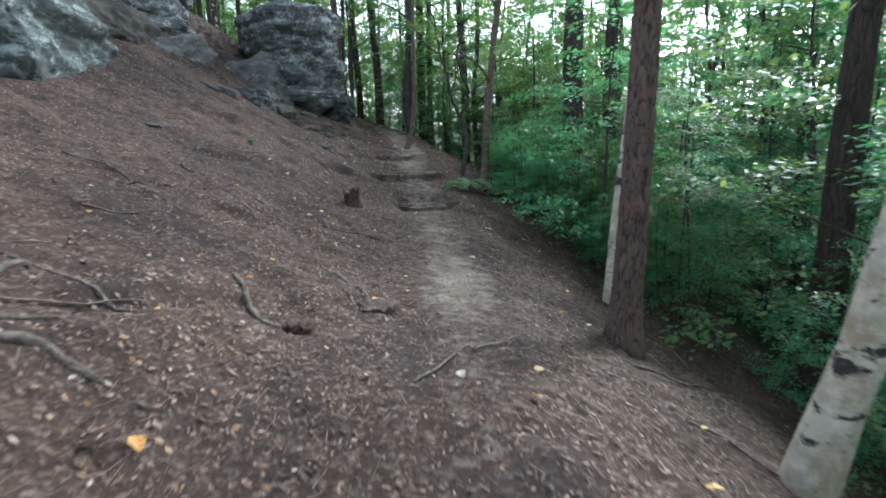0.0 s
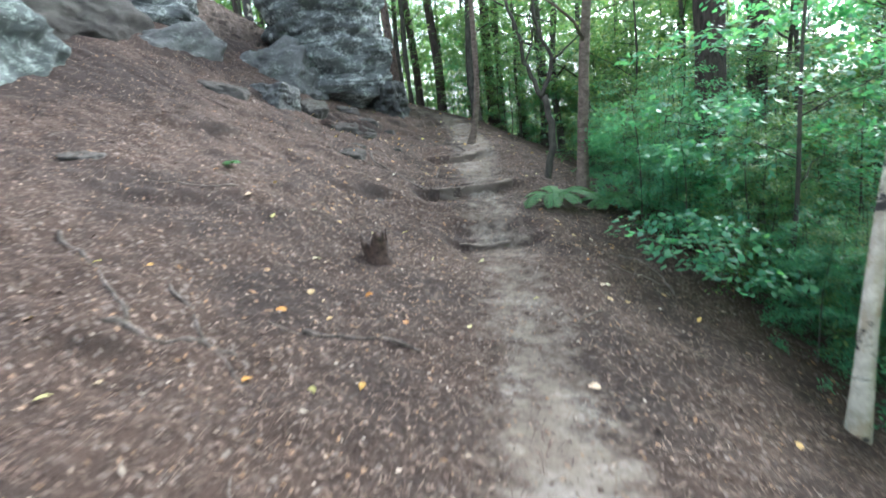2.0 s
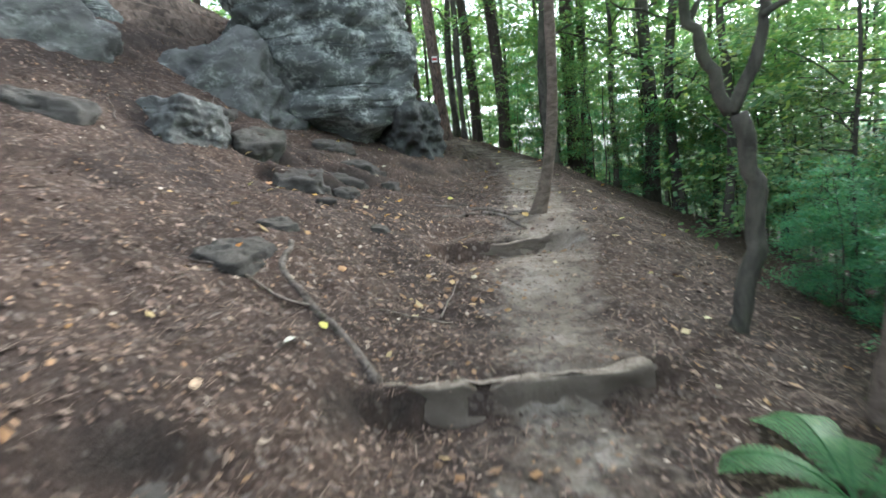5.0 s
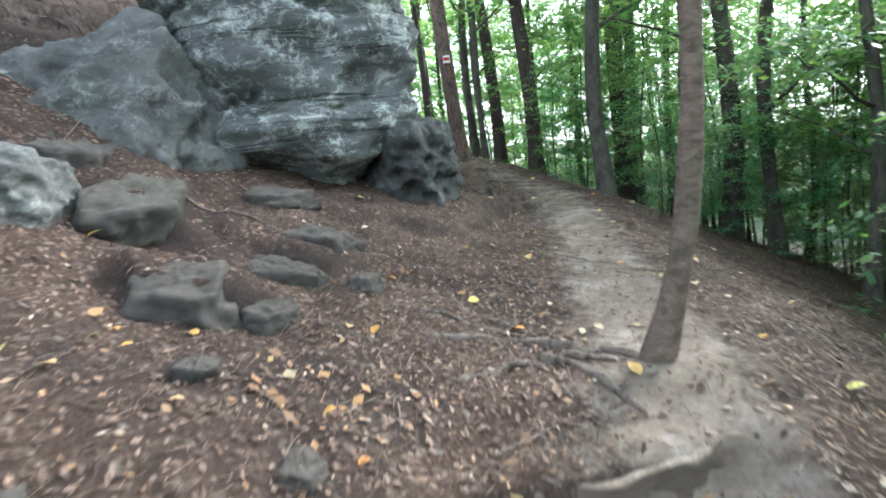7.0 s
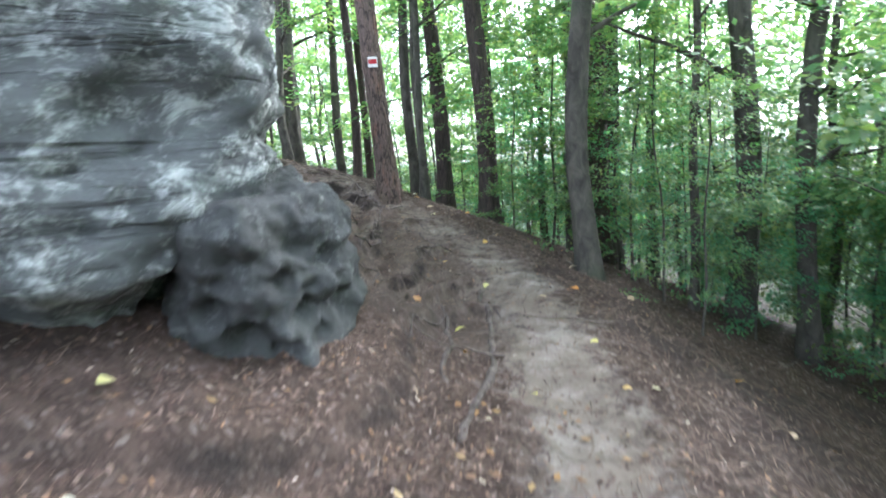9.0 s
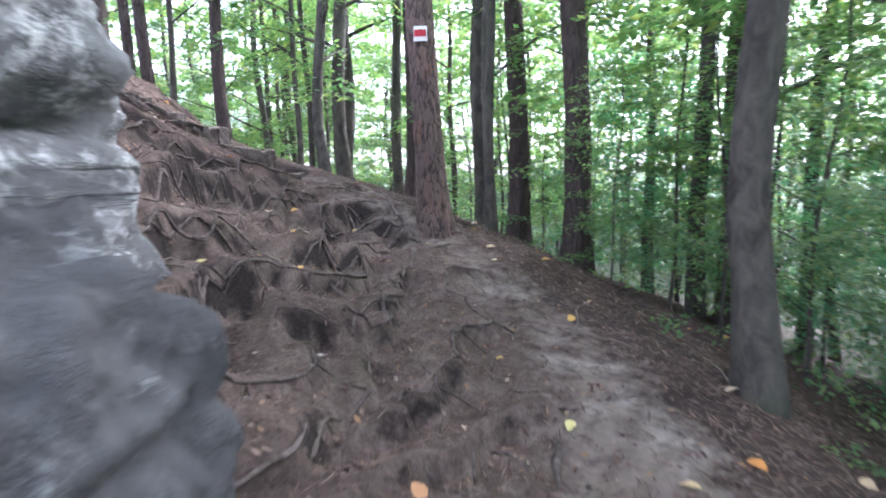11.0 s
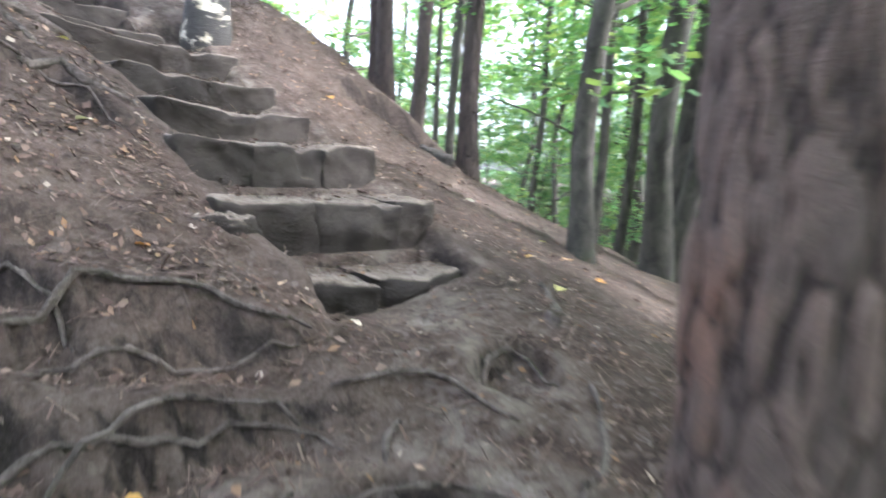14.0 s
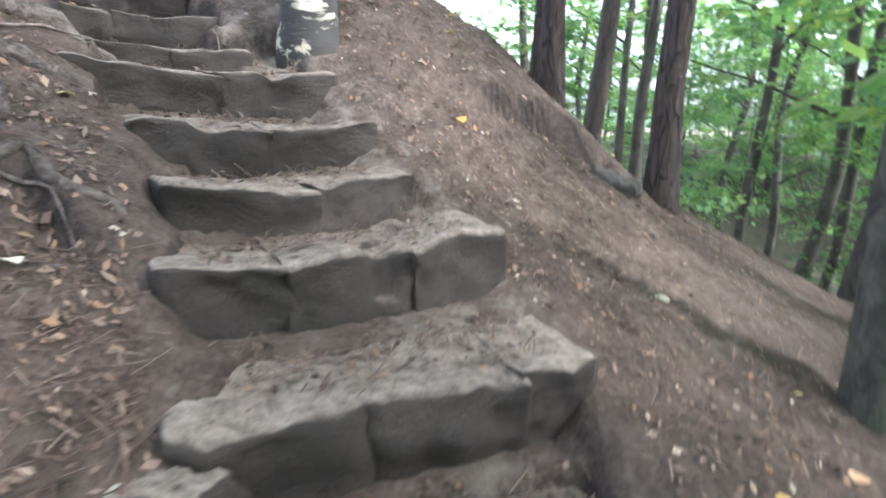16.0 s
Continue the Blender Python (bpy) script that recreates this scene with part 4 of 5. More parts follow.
# ---- roots ----
def tree_root(points, r0, r1, seed, label="bare grey root snaking over the trodden soil", lift=-0.15, stray=1.0):
    pts = [Vector((x, y, 0)) for x, y in rounded(points)]
    path, rng = [], random.Random(seed)
    for a, b in zip(pts, pts[1:]):
        n = max(1, int((b - a).length / 0.05))
        for i in range(n):
            path.append(a.lerp(b, i / n))
    path.append(pts[-1])
    out, rad = [], []
    side = (pts[-1] - pts[0]).cross(Vector((0, 0, 1))).normalized()
    for i, p in enumerate(path):
        t = i / (len(path) - 1)
        p = p + side * stray * (0.07 * noise.noise(Vector((t * 4, seed, 0))) + 0.025 * noise.noise(Vector((t * 13, seed, 5))))
        r = r0 * (1 - t) + r1 * t
        out.append((p.x, p.y, ground_z(p.x, p.y) + r * lift + 0.025 * noise.noise(Vector((t * 6, seed, 9))) - (0.05 if i in (0, len(path) - 1) else 0)))
        rad.append(r * (1 + 0.25 * noise.noise(Vector((t * 9, seed, 2)))))
    v, f = tube(out, rad, 9, 0.5, seed)
    return tagged(mesh_from("tree_root", v, f, M_ROOT, None, True), label, "root", "bare roots")


ROOTS = [
    ([(-4.5, 17.1), (-4.75, 16.8), (-5.1, 16.85), (-5.5, 16.95)], 0.05, 0.02), ([(-4.55, 17.05), (-4.95, 17.2), (-5.3, 17.5), (-5.6, 17.6)], 0.045, 0.02),
    ([(-4.4, 17.0), (-4.25, 16.6), (-4.0, 16.1), (-3.9, 15.5)], 0.04, 0.015), ([(-7.0, 15.5), (-7.3, 15.2), (-7.8, 14.8)], 0.035, 0.04),
    ([(-5.9, 17.55), (-6.05, 17.7), (-6.4, 17.75)], 0.05, 0.03),
]
ROOTS += [
    ([(-1.51, 11.6), (-1.32, 11.72), (-0.91, 11.57), (-0.5, 11.5)], 0.05, 0.025), ([(-1.25, 11.27), (-0.95, 11.4), (-0.5, 11.45)], 0.035, 0.02),
    ([(-0.92, 11.08), (-0.67, 11.32), (-0.46, 11.44), (0.0, 11.5)], 0.035, 0.07), ([(-0.6, 10.8), (-0.4, 11.3), (-0.1, 11.45)], 0.035, 0.06),
    ([(-0.4, 11.3), (-0.13, 11.27), (0.1, 11.15)], 0.07, 0.03), ([(2.1, 0.7), (2.15, 1.0), (2.1, 1.25)], 0.05, 0.04), ([(2.65, 0.62), (2.85, 0.68), (3.08, 0.7)], 0.07, 0.04),
    ([(1.74, 4.64), (2.01, 4.86), (2.35, 5.02)], 0.045, 0.02), ([(1.24, 3.79), (1.5, 3.98), (1.72, 4.19)], 0.05, 0.03), ([(0.66, 3.05), (0.75, 3.35), (0.82, 3.61)], 0.06, 0.03),
    ([(-7.2, 14.7), (-7.5, 15.0), (-7.67, 15.19), (-7.9, 15.5)], 0.16, 0.09), ([(-6.9, 14.9), (-7.2, 15.15), (-7.4, 15.5)], 0.12, 0.06), ([(-6.87, 15.51), (-6.87, 15.71), (-6.85, 15.98)], 0.05, 0.03),
    ([(-6.6, 14.5), (-6.9, 14.85), (-7.3, 15.2)], 0.12, 0.08), ([(3.1, 7.7), (3.4, 7.9), (3.69, 7.3)], 0.035, 0.02),
    ([(-1.0, 10.9), (-1.4, 10.75), (-1.7, 10.9)], 0.03, 0.015),
    ([(2.5, 2.2), (2.9, 1.9), (3.15, 1.95)], 0.05, 0.06), ([(1.6, 1.0), (2.1, 1.15), (2.7, 1.3)], 0.05, 0.03),
    ([(1.9, 0.0), (2.4, 0.5), (2.7, 1.0)], 0.045, 0.03), ([(1.0, 4.4), (1.5, 4.1), (2.0, 4.05)], 0.03, 0.02),
    ([(0.2, 4.3), (0.8, 4.1), (1.3, 3.9)], 0.035, 0.025), ([(2.6, 3.2), (3.1, 2.9), (3.4, 2.7)], 0.05, 0.05),
    ([(0.6, 8.5), (0.2, 8.75), (-0.3, 8.8), (-0.6, 9.2)], 0.06, 0.04), ([(-0.2, 3.2), (0.5, 3.2), (1.0, 3.1)], 0.04, 0.02),
    ([(-1.6, 13.5), (-1.75, 14.2), (-2.1, 14.9), (-2.5, 15.6)], 0.05, 0.04), ([(-1.9, 13.9), (-2.2, 14.5), (-2.7, 15.2)], 0.04, 0.025),
    ([(4.9, 4.5), (4.5, 4.3), (4.1, 4.1)], 0.04, 0.015), ([(3.3, 8.1), (3.5, 8.45), (3.6, 8.9)], 0.025, 0.01),
]
for k, (pts, r0, r1) in enumerate(ROOTS):
    tree_root(pts, r0 * 0.5, r1 * 0.45, k + 1)


def ledge_root(x, y, steps, r, seed):
    """A thin root that runs along the lip of an eroded ledge."""
    e, pts, way = 0.04, [], 1 if seed % 2 else -1
    goal = math.floor(float(surface(x, y, "level")[0])) + 0.95
    for i in range(steps):
        for _ in range(2):
            f = float(surface(x, y, "level")[0])
            gx = (float(surface(x + e, y, "level")[0]) - float(surface(x - e, y, "level")[0])) / (2 * e)
            gy = (float(surface(x, y + e, "level")[0]) - float(surface(x, y - e, "level")[0])) / (2 * e)
            g2 = gx * gx + gy * gy + 0.2
            mv = max(-0.25, min(0.25, goal - f)) / g2
            x, y = x + gx * mv, y + gy * mv
        g = math.sqrt(gx * gx + gy * gy) + 1e-6
        ux, uy = gx / g, gy / g
        pts.append((x, y, ground_z(x + ux * 0.07, y + uy * 0.07) - 0.006 + 0.012 * noise.noise(Vector((i * 0.3, seed, 0)))))
        x, y = x - uy * way * 0.05, y + ux * way * 0.05
        if float(surface(x, y, "rooty")[0]) < 0.3:
            break
    if len(pts) < 8:
        return
    n = len(pts)
    rad = [r * (0.35 + 0.65 * math.sin(math.pi * (0.15 + 0.8 * i / n))) * (1 + 0.4 * noise.noise(Vector((i * 0.5, seed, 3)))) for i in range(n)]
    v, f = tube(pts, rad, 8, 0.4, seed)
    tagged(mesh_from("tree_root", v, f, M_ROOT, None, True), "thin bare root along the lip of an eroded ledge", "root", "bare roots")


rng = random.Random(90)
for k in range(70):
    ledge_root(rng.uniform(-6.2, -2.6), rng.uniform(14.3, 17.2), rng.randint(9, 26), rng.uniform(0.005, 0.011), 300 + k)
for k, (pts, lift, drop, reach) in enumerate(ROOT_LEDGES):
    if lift < 0.1:
        tree_root(pts, 0.010 + 0.03 * drop, 0.006, 500 + k, "bare root along the lip of an eroded ledge", 0.0, 0.1)
for k in range(30):
    x, y = rng.uniform(-5.4, -2.2), rng.uniform(14.2, 17.0)
    if float(surface(x, y, "rooty")[0]) > 0.4:
        a = rng.uniform(0, 6.28)
        ln = rng.uniform(0.12, 0.4)
        tree_root([(x, y), (x + ln * math.cos(a), y + ln * math.sin(a)), (x + ln * math.cos(a) + ln * math.cos(a + 0.7), y + ln * math.sin(a) + ln * math.sin(a + 0.7))],
                  rng.uniform(0.005, 0.012), 0.003, 600 + k, "thin wiry root crossing the bare soil", 0.1)


def root_bowl():
    """The hollow between the pine's roots: a low ring of roots."""
    cx, cy = -4.88, 16.93
    pts, rad = [], []
    for i in range(19):
        a = radians(150 + i * 20)
        x, y = cx + 0.225 * math.cos(a), cy + 0.215 * math.sin(a)
        pts.append((x, y, ground_z(x, y) + 0.004 + 0.008 * math.sin(i)))
        rad.append(0.013 + 0.004 * math.sin(i * 1.3))
    v, f = tube(pts, rad, 9, 0.3, 77)
    tagged(mesh_from("root_ring", v, f, M_ROOT, None, True), "curved roots ringing a hollow beside the pine", "root", "bare roots")


root_bowl()


def jagged_stump(x, y, r, h, seed, label):
    bm = bmesh.new()
    n, rings = 28, 8
    rows = []
    for i in range(rings):
        row = []
        for j in range(n):
            a = 2 * math.pi * j / n
            rr = r * (1.35 - 0.4 * min(1, i / 3)) * (1 + 0.22 * noise.noise(Vector((math.cos(a) * 1.6, math.sin(a) * 1.6, seed + i * 0.15))))
            top = h * (0.45 + 0.75 * abs(noise.noise(Vector((math.cos(a) * 2.6 + seed, math.sin(a) * 2.6, 3)))) * 1.6)
            row.append(bm.verts.new((rr * math.cos(a), rr * math.sin(a), -0.08 + (top + 0.08) * i / (rings - 1))))
        rows.append(row)
    inner = [bm.verts.new((v.co.x * 0.55, v.co.y * 0.55, h * 0.25)) for v in rows[-1]]
    rows.append(inner)
    for p, q in zip(rows, rows[1:]):
        for j in range(n):
            bm.faces.new((p[j], p[(j + 1) % n], q[(j + 1) % n], q[j]))
    bm.faces.new(inner)
    ob = part("tree_stump", bm, M_STUMP)
    ob.location = (x, y, ground_z(x, y))
    return tagged(ob, label, "stump")


jagged_stump(1.40, 6.05, 0.12, 0.24, 4, "small rotten broken stump with jagged splinters")
jagged_stump(3.12, 1.98, 0.10, 0.07, 6, "low rotten stump end in the needles")
jagged_stump(3.30, 2.75, 0.17, 0.06, 9, "low crumbled stump beside the trail")


# ---- trees ----
def leaf_cloud(rng, sprays, leaves, size, gauge):
    """Leaves in flat layered sprays. sprays: (centre, heading, reach). Returns verts and faces of folded leaves."""
    verts, faces = [], []
    for (cx, cy, cz), a, reach in sprays:
        ca, sa = math.cos(a), math.sin(a)
        for _ in range(leaves):
            u = rng.random() ** 0.7
            along, across = (u - 0.35) * reach, rng.gauss(0, 0.24) * reach * (0.35 + 0.65 * u)
            x, y = cx + along * ca - across * sa, cy + along * sa + across * ca
            z = cz - 0.12 * along * along / max(reach, 0.2) + rng.gauss(0, 0.055) - 0.05 * abs(across)
            t = a + rng.gauss(0, 0.8)
            l = size * rng.uniform(0.65, 1.25)
            w = l * gauge
            dx, dy = math.cos(t), math.sin(t)
            dip, roll = rng.gauss(-0.25, 0.3) * l, rng.gauss(0, 0.35) * w
            o = len(verts)
            verts += [(x, y, z), (x + dx * l * 0.5 - dy * w, y + dy * l * 0.5 + dx * w, z + dip * 0.5 + roll), (x + dx * l, y + dy * l, z + dip),
                      (x + dx * l * 0.5 + dy * w, y + dy * l * 0.5 - dx * w, z + dip * 0.5 - roll)]
            faces += [(o, o + 1, o + 2), (o, o + 2, o + 3)]
    return verts, faces


def trunk_path(height, lean, bend, seed, steps=26):
    pts = []
    for i in range(steps):
        t = i / (steps - 1)
        h = height * t ** 1.25
        pts.append((lean[0] * h + bend * noise.noise(Vector((h * 0.35, seed, 0))) * min(1, h), lean[1] * h + bend * noise.noise(Vector((h * 0.35, seed, 7))) * min(1, h), h - 0.5 * (1 - t) ** 8))
    return pts


def plated_trunk(pts, rad, seed, thing, sides=150):
    """A pine trunk whose lower part has bark plates in relief, with buttressed roots at its foot."""
    hs = np.array([p[2] for p in pts])
    cut = 4.6
    levels = list(np.arange(-0.45, cut, 0.016)) + [h for h in hs if h > cut + 0.1]
    verts, faces, tint = [], [], []
    for h in levels:
        cx, cy, r = np.interp(h, hs, [p[0] for p in pts]), np.interp(h, hs, [p[1] for p in pts]), np.interp(h, hs, rad)
        for j in range(sides):
            th = 2 * math.pi * j / sides
            cs, sn = math.cos(th), math.sin(th)
            foot = math.exp(-max(0.0, h) * 6) * (0.06 + 0.12 * math.cos(5 * th + seed) + 0.15 * noise.noise(Vector((cs * 2, sn * 2, seed))))
            lump = 0.05 * noise.noise(Vector((cs * 1.5, sn * 1.5, h * 1.1 + seed)))
            crack, lot, lift = 1.0, 0.5, 0.0
            if h < cut:
                q = Vector((cs * r * 23, sn * r * 23, h * 6.0))
                q += Vector((noise.noise(q * 0.8), noise.noise(q * 0.8 + Vector((7, 0, 0))), noise.noise(q * 0.8 + Vector((0, 9, 0))))) * 0.9 + Vector((noise.noise(q * 2.6), noise.noise(q * 2.6 + Vector((3, 0, 0))), 0)) * 0.3
                dist, near = noise.voronoi(q)
                crack = min(1.0, max(0.0, (dist[1] - dist[0]) / 0.30))
                lot = 0.5 + 0.5 * noise.noise(near[0] * 3.7)
                scale = min(1.0, (cut - h) / 0.4)
                lift = scale * (0.013 * crack ** 0.5 - 0.011 + 0.012 * (lot - 0.5) + 0.003 * noise.noise(q * 2.2) + 0.003 * noise.noise(q * 6.0))
            rr = r * (1 + foot + lump) + lift
            verts.append((cx + cs * rr, cy + sn * rr, h))
            tint += [crack, lot, 0.0, 1.0]
    n = len(levels)
    for k in range(n - 1):
        for j in range(sides):
            a, b = k * sides + j, k * sides + (j + 1) % sides
            faces.append((a, b, b + sides, a + sides))
    ob = mesh_from("trunk", verts, faces, M_PLATED, thing, True)
    layer = ob.data.color_attributes.new("plate", 'FLOAT_COLOR', 'POINT')
    layer.data.foreach_set("color", tint)


def make_tree(name, label, category, height, diam, bark, lean=(0, 0), bend=0.12, seed=1, limbs=0, limb_from=2.0, sprays=0, spray_from=2.0, spray_r=1.8, leaves=60, leaf=0.075, leafmat=None, group="", flare=1.5, sides=14, limb_len=2.0, plated=False):
    rng = random.Random(seed)
    thing = new(name)
    pts = trunk_path(height, lean, bend, seed)
    rad = []
    for p in pts:
        h = max(0.0, p[2])
        rad.append(diam / 2 * (1 - 0.75 * (h / height) ** 1.2) * (1 + (flare - 1) * math.exp(-max(0, h) * 4.5)))
    if plated:
        plated_trunk(pts, rad, seed, thing)
    else:
        v, f = tube(pts, rad, sides, 0.16, seed)
        mesh_from("trunk", v, f, bark, thing, True)

    def at(h):
        for p, q in zip(pts, pts[1:]):
            if q[2] >= h:
                t = (h - p[2]) / max(1e-4, q[2] - p[2])
                return Vector(p).lerp(Vector(q), t)
        return Vector(pts[-1])

    tips = []
    for k in range(limbs):
        h = limb_from + (height * 0.92 - limb_from) * (k + rng.random()) / limbs
        a = rng.uniform(0, 2 * math.pi)
        ln = limb_len * rng.uniform(0.6, 1.2) * (1 - 0.5 * h / height)
        base = at(h)
        rise = rng.uniform(0.1, 0.75)
        pl, rl = [], []
        for i in range(7):
            t = i / 6
            wig = 0.16 * noise.noise(Vector((t * 3, seed + k, 1)))
            pl.append(base + Vector((math.cos(a + wig * 2) * ln * t, math.sin(a + wig * 2) * ln * t, ln * rise * (t - 0.3 * t * t) + wig * 0.3)))
            rl.append(max(0.004, diam * 0.16 * (1 - 0.85 * t)))
        lv, lf = tube(pl, rl, 6, 0.1, seed + k)
        mesh_from("limb", lv, lf, bark, thing, True)
        tips += [(pl[4], a), (pl[6], a + rng.uniform(-0.5, 0.5)), (pl[5], a + rng.uniform(-1, 1))]
    if sprays:
        some = []
        for k in range(sprays):
            if tips and rng.random() < 0.55:
                p, a = rng.choice(tips)
                c, a = (p.x + rng.gauss(0, 0.25), p.y + rng.gauss(0, 0.25), p.z + rng.gauss(0, 0.12)), a + rng.gauss(0, 0.5)
            else:
                h = spray_from + (height - spray_from) * rng.random()
                a = rng.uniform(0, 2 * math.pi)
                d = spray_r * rng.random() ** 0.6 * (1.1 - 0.5 * h / height)
                b = at(h)
                c = (b.x + math.cos(a) * d, b.y + math.sin(a) * d, h + rng.gauss(0, 0.2))
            some.append((c, a, rng.uniform(0.5, 1.0)))
        lv, lf = leaf_cloud(rng, some, leaves, leaf, 0.3)
        crown = mesh_from("crown", lv, lf, leafmat or M_LEAF, thing)
        crown["kind"] = "stuff"
    return tagged(thing, label, category, group)


def stand(thing, x, y, yaw=0.0, scale=1.0, sink=0.0):
    m = Matrix.Translation((x, y, float(lay(x, y)[0][0]) - sink)) @ Euler((0, 0, radians(yaw))).to_matrix().to_4x4() @ Matrix.Scale(scale, 4)
    thing.matrix_world = m
    return thing


def again(thing, x, y, yaw=0.0, scale=1.0, sink=0.0):
    m = Matrix.Translation((x, y, float(lay(x, y)[0][0]) - sink)) @ Euler((0, 0, radians(yaw))).to_matrix().to_4x4() @ Matrix.Scale(scale, 4)
    c = copy_thing(thing, Matrix.Identity(4))
    c.matrix_basis = m
    return c


# the trees that line the trail
stand(make_tree("pine_tree", "pine with plated reddish bark at the trail edge", "tree", 13, 0.27, M_PINE, (0.035, -0.02), 0.05, 3, 8, 8.0, 40, 9.0, 1.6, 50, 0.08, M_LEAF_DARK, plated=True), 5.0, 4.46)
stand(make_tree("birch_tree", "leaning birch with peeling pale bark and painted sun patches at the slope edge", "tree", 11, 0.27, M_BIRCH, (0.17, -0.06), 0.08, 5, 6, 5.0, 40, 5.0, 1.6, 60, 0.06), 6.1, 2.9)
stand(make_tree("birch_tree", "slender white birch leaning over the slope", "tree", 9, 0.115, M_BIRCH, (0.075, -0.01), 0.10, 8, 7, 4.0, 40, 4.2, 1.2, 60, 0.055), 4.8, 6.28)
stand(make_tree("pine_tree", "thick dark pine among the bushes below the trail", "tree", 15, 0.42, M_DARKPINE, (0.0, 0.0), 0.05, 11, 6, 9, 30, 10, 1.8, 50, 0.08, M_LEAF_DARK), 3.9, 10.8)
stand(make_tree("pine_tree", "dark pine trunk behind another pine", "tree", 15, 0.33, M_DARKPINE, (0.012, 0.0), 0.05, 12, 6, 9, 30, 10, 1.8, 50, 0.08, M_LEAF_DARK), 4.5, 12.5)
stand(make_tree("pine_tree", "dark pine trunk rising out of green undergrowth", "tree", 15, 0.40, M_DARKPINE, (0.03, 0.0), 0.05, 13, 6, 9, 30, 10, 1.8, 50, 0.08, M_LEAF_DARK), 7.3, 6.9)
stand(make_tree("young_tree", "slim tree with mottled pinkish bark and a slight lean", "tree", 8, 0.14, M_YOUNG, (0.10, -0.02), 0.12, 14, 7, 1.8, 26, 1.8, 1.5, 60, 0.07), 2.37, 9.5)


def forked_tree():
    """A small dark tree that forks at breast height into bare, crooked limbs."""
    thing = new("young_tree")
    right = Vector((0.8, 0.6, 0))
    ways = [
        ("trunk", [(0, -0.3), (0.02, 0.1), (0.12, 0.5), (0.07, 0.85), (-0.02, 1.2)], 0.055, 0.045),
        ("limb", [(-0.02, 1.15), (-0.12, 1.4), (-0.22, 1.6), (-0.30, 2.0), (-0.45, 2.35), (-0.5, 2.9), (-0.75, 3.6)], 0.036, 0.012),
        ("limb", [(-0.02, 1.15), (0.12, 1.42), (0.17, 1.65), (0.02, 1.95), (-0.05, 2.3), (0.1, 2.9), (0.0, 3.8), (0.2, 4.6)], 0.034, 0.010),
        ("limb", [(0.16, 1.6), (0.35, 1.72), (0.62, 1.95), (0.85, 2.0)], 0.018, 0.005),
        ("limb", [(-0.22, 1.6), (-0.1, 1.9), (-0.12, 2.2), (-0.02, 2.6)], 0.016, 0.005),
        ("limb", [(-0.45, 2.35), (-0.7, 2.5), (-1.0, 2.9)], 0.014, 0.004),
    ]
    for k, (name, line, r0, r1) in enumerate(ways):
        pts = []
        for (a, ha), (b, hb) in zip(line, line[1:]):
            for i in range(6):
                t = i / 6
                pts.append(right * (a + (b - a) * t) + Vector((0.05 * noise.noise(Vector((k, ha + t, 2))), 0.12 * noise.noise(Vector((k, (ha + (hb - ha) * t), 5))) * min(1, k), ha + (hb - ha) * t)))
        n = len(pts)
        v, f = tube(pts, [r0 + (r1 - r0) * i / n for i in range(n)], 9, 0.2, k)
        mesh_from(name, v, f, M_BEECH, thing, True)
    rng = random.Random(15)
    some = []
    for _ in range(34):
        h = rng.uniform(1.9, 4.8)
        a = rng.uniform(0, 6.28)
        some.append(((0.9 * rng.random() * math.cos(a), 0.9 * rng.random() * math.sin(a), h), a, 0.7))
    lv, lf = leaf_cloud(rng, some, 50, 0.075, 0.3)
    mesh_from("crown", lv, lf, M_LEAF, thing)["kind"] = "stuff"
    stand(tagged(thing, "small dark crooked tree with bare forking limbs", "tree"), 1.82, 10.05)


forked_tree()


def curved_tree():
    thing = new("young_tree")
    pts, rad = [], []
    for i in range(30):
        t = i / 29
        h = 8.5 * t ** 1.3
        off = 0.24 * (1 - math.exp(-h * 2.2)) + 0.02 * h
        pts.append((off * 0.95, off * 0.3 + 0.03 * math.sin(h * 1.7), h - 0.15 * (1 - t) ** 8))
        rad.append(0.054 * (1 - 0.65 * t) * (1 + 0.7 * math.exp(-max(0, h) * 6)) * (1 + 0.06 * math.sin(h * 9)))
    v, f = tube(pts, rad, 16, 0.14, 4)
    mesh_from("trunk", v, f, M_YOUNG, thing, True)
    rng = random.Random(9)
    lv, lf = leaf_cloud(rng, [((rng.gauss(0.3, 1.0), rng.gauss(0.2, 1.0), rng.uniform(3.8, 8)), rng.uniform(0, 6.28), 0.8) for _ in range(45)], 60, 0.07, 0.3)
    mesh_from("crown", lv, lf, M_LEAF, thing)["kind"] = "stuff"
    stand(tagged(thing, "slim young tree with a curved foot beside the trail", "tree"), 0.0, 11.52)


curved_tree()
marked = make_tree("pine_tree", "big pine with reddish plated bark and a painted trail mark", "tree", 15, 0.25, M_PINE, (-0.035, -0.045), 0.04, 21, 6, 9, 30, 10, 1.8, 50, 0.08, M_LEAF_DARK, flare=1.3, plated=True)
stand(marked, -4.56, 17.325)


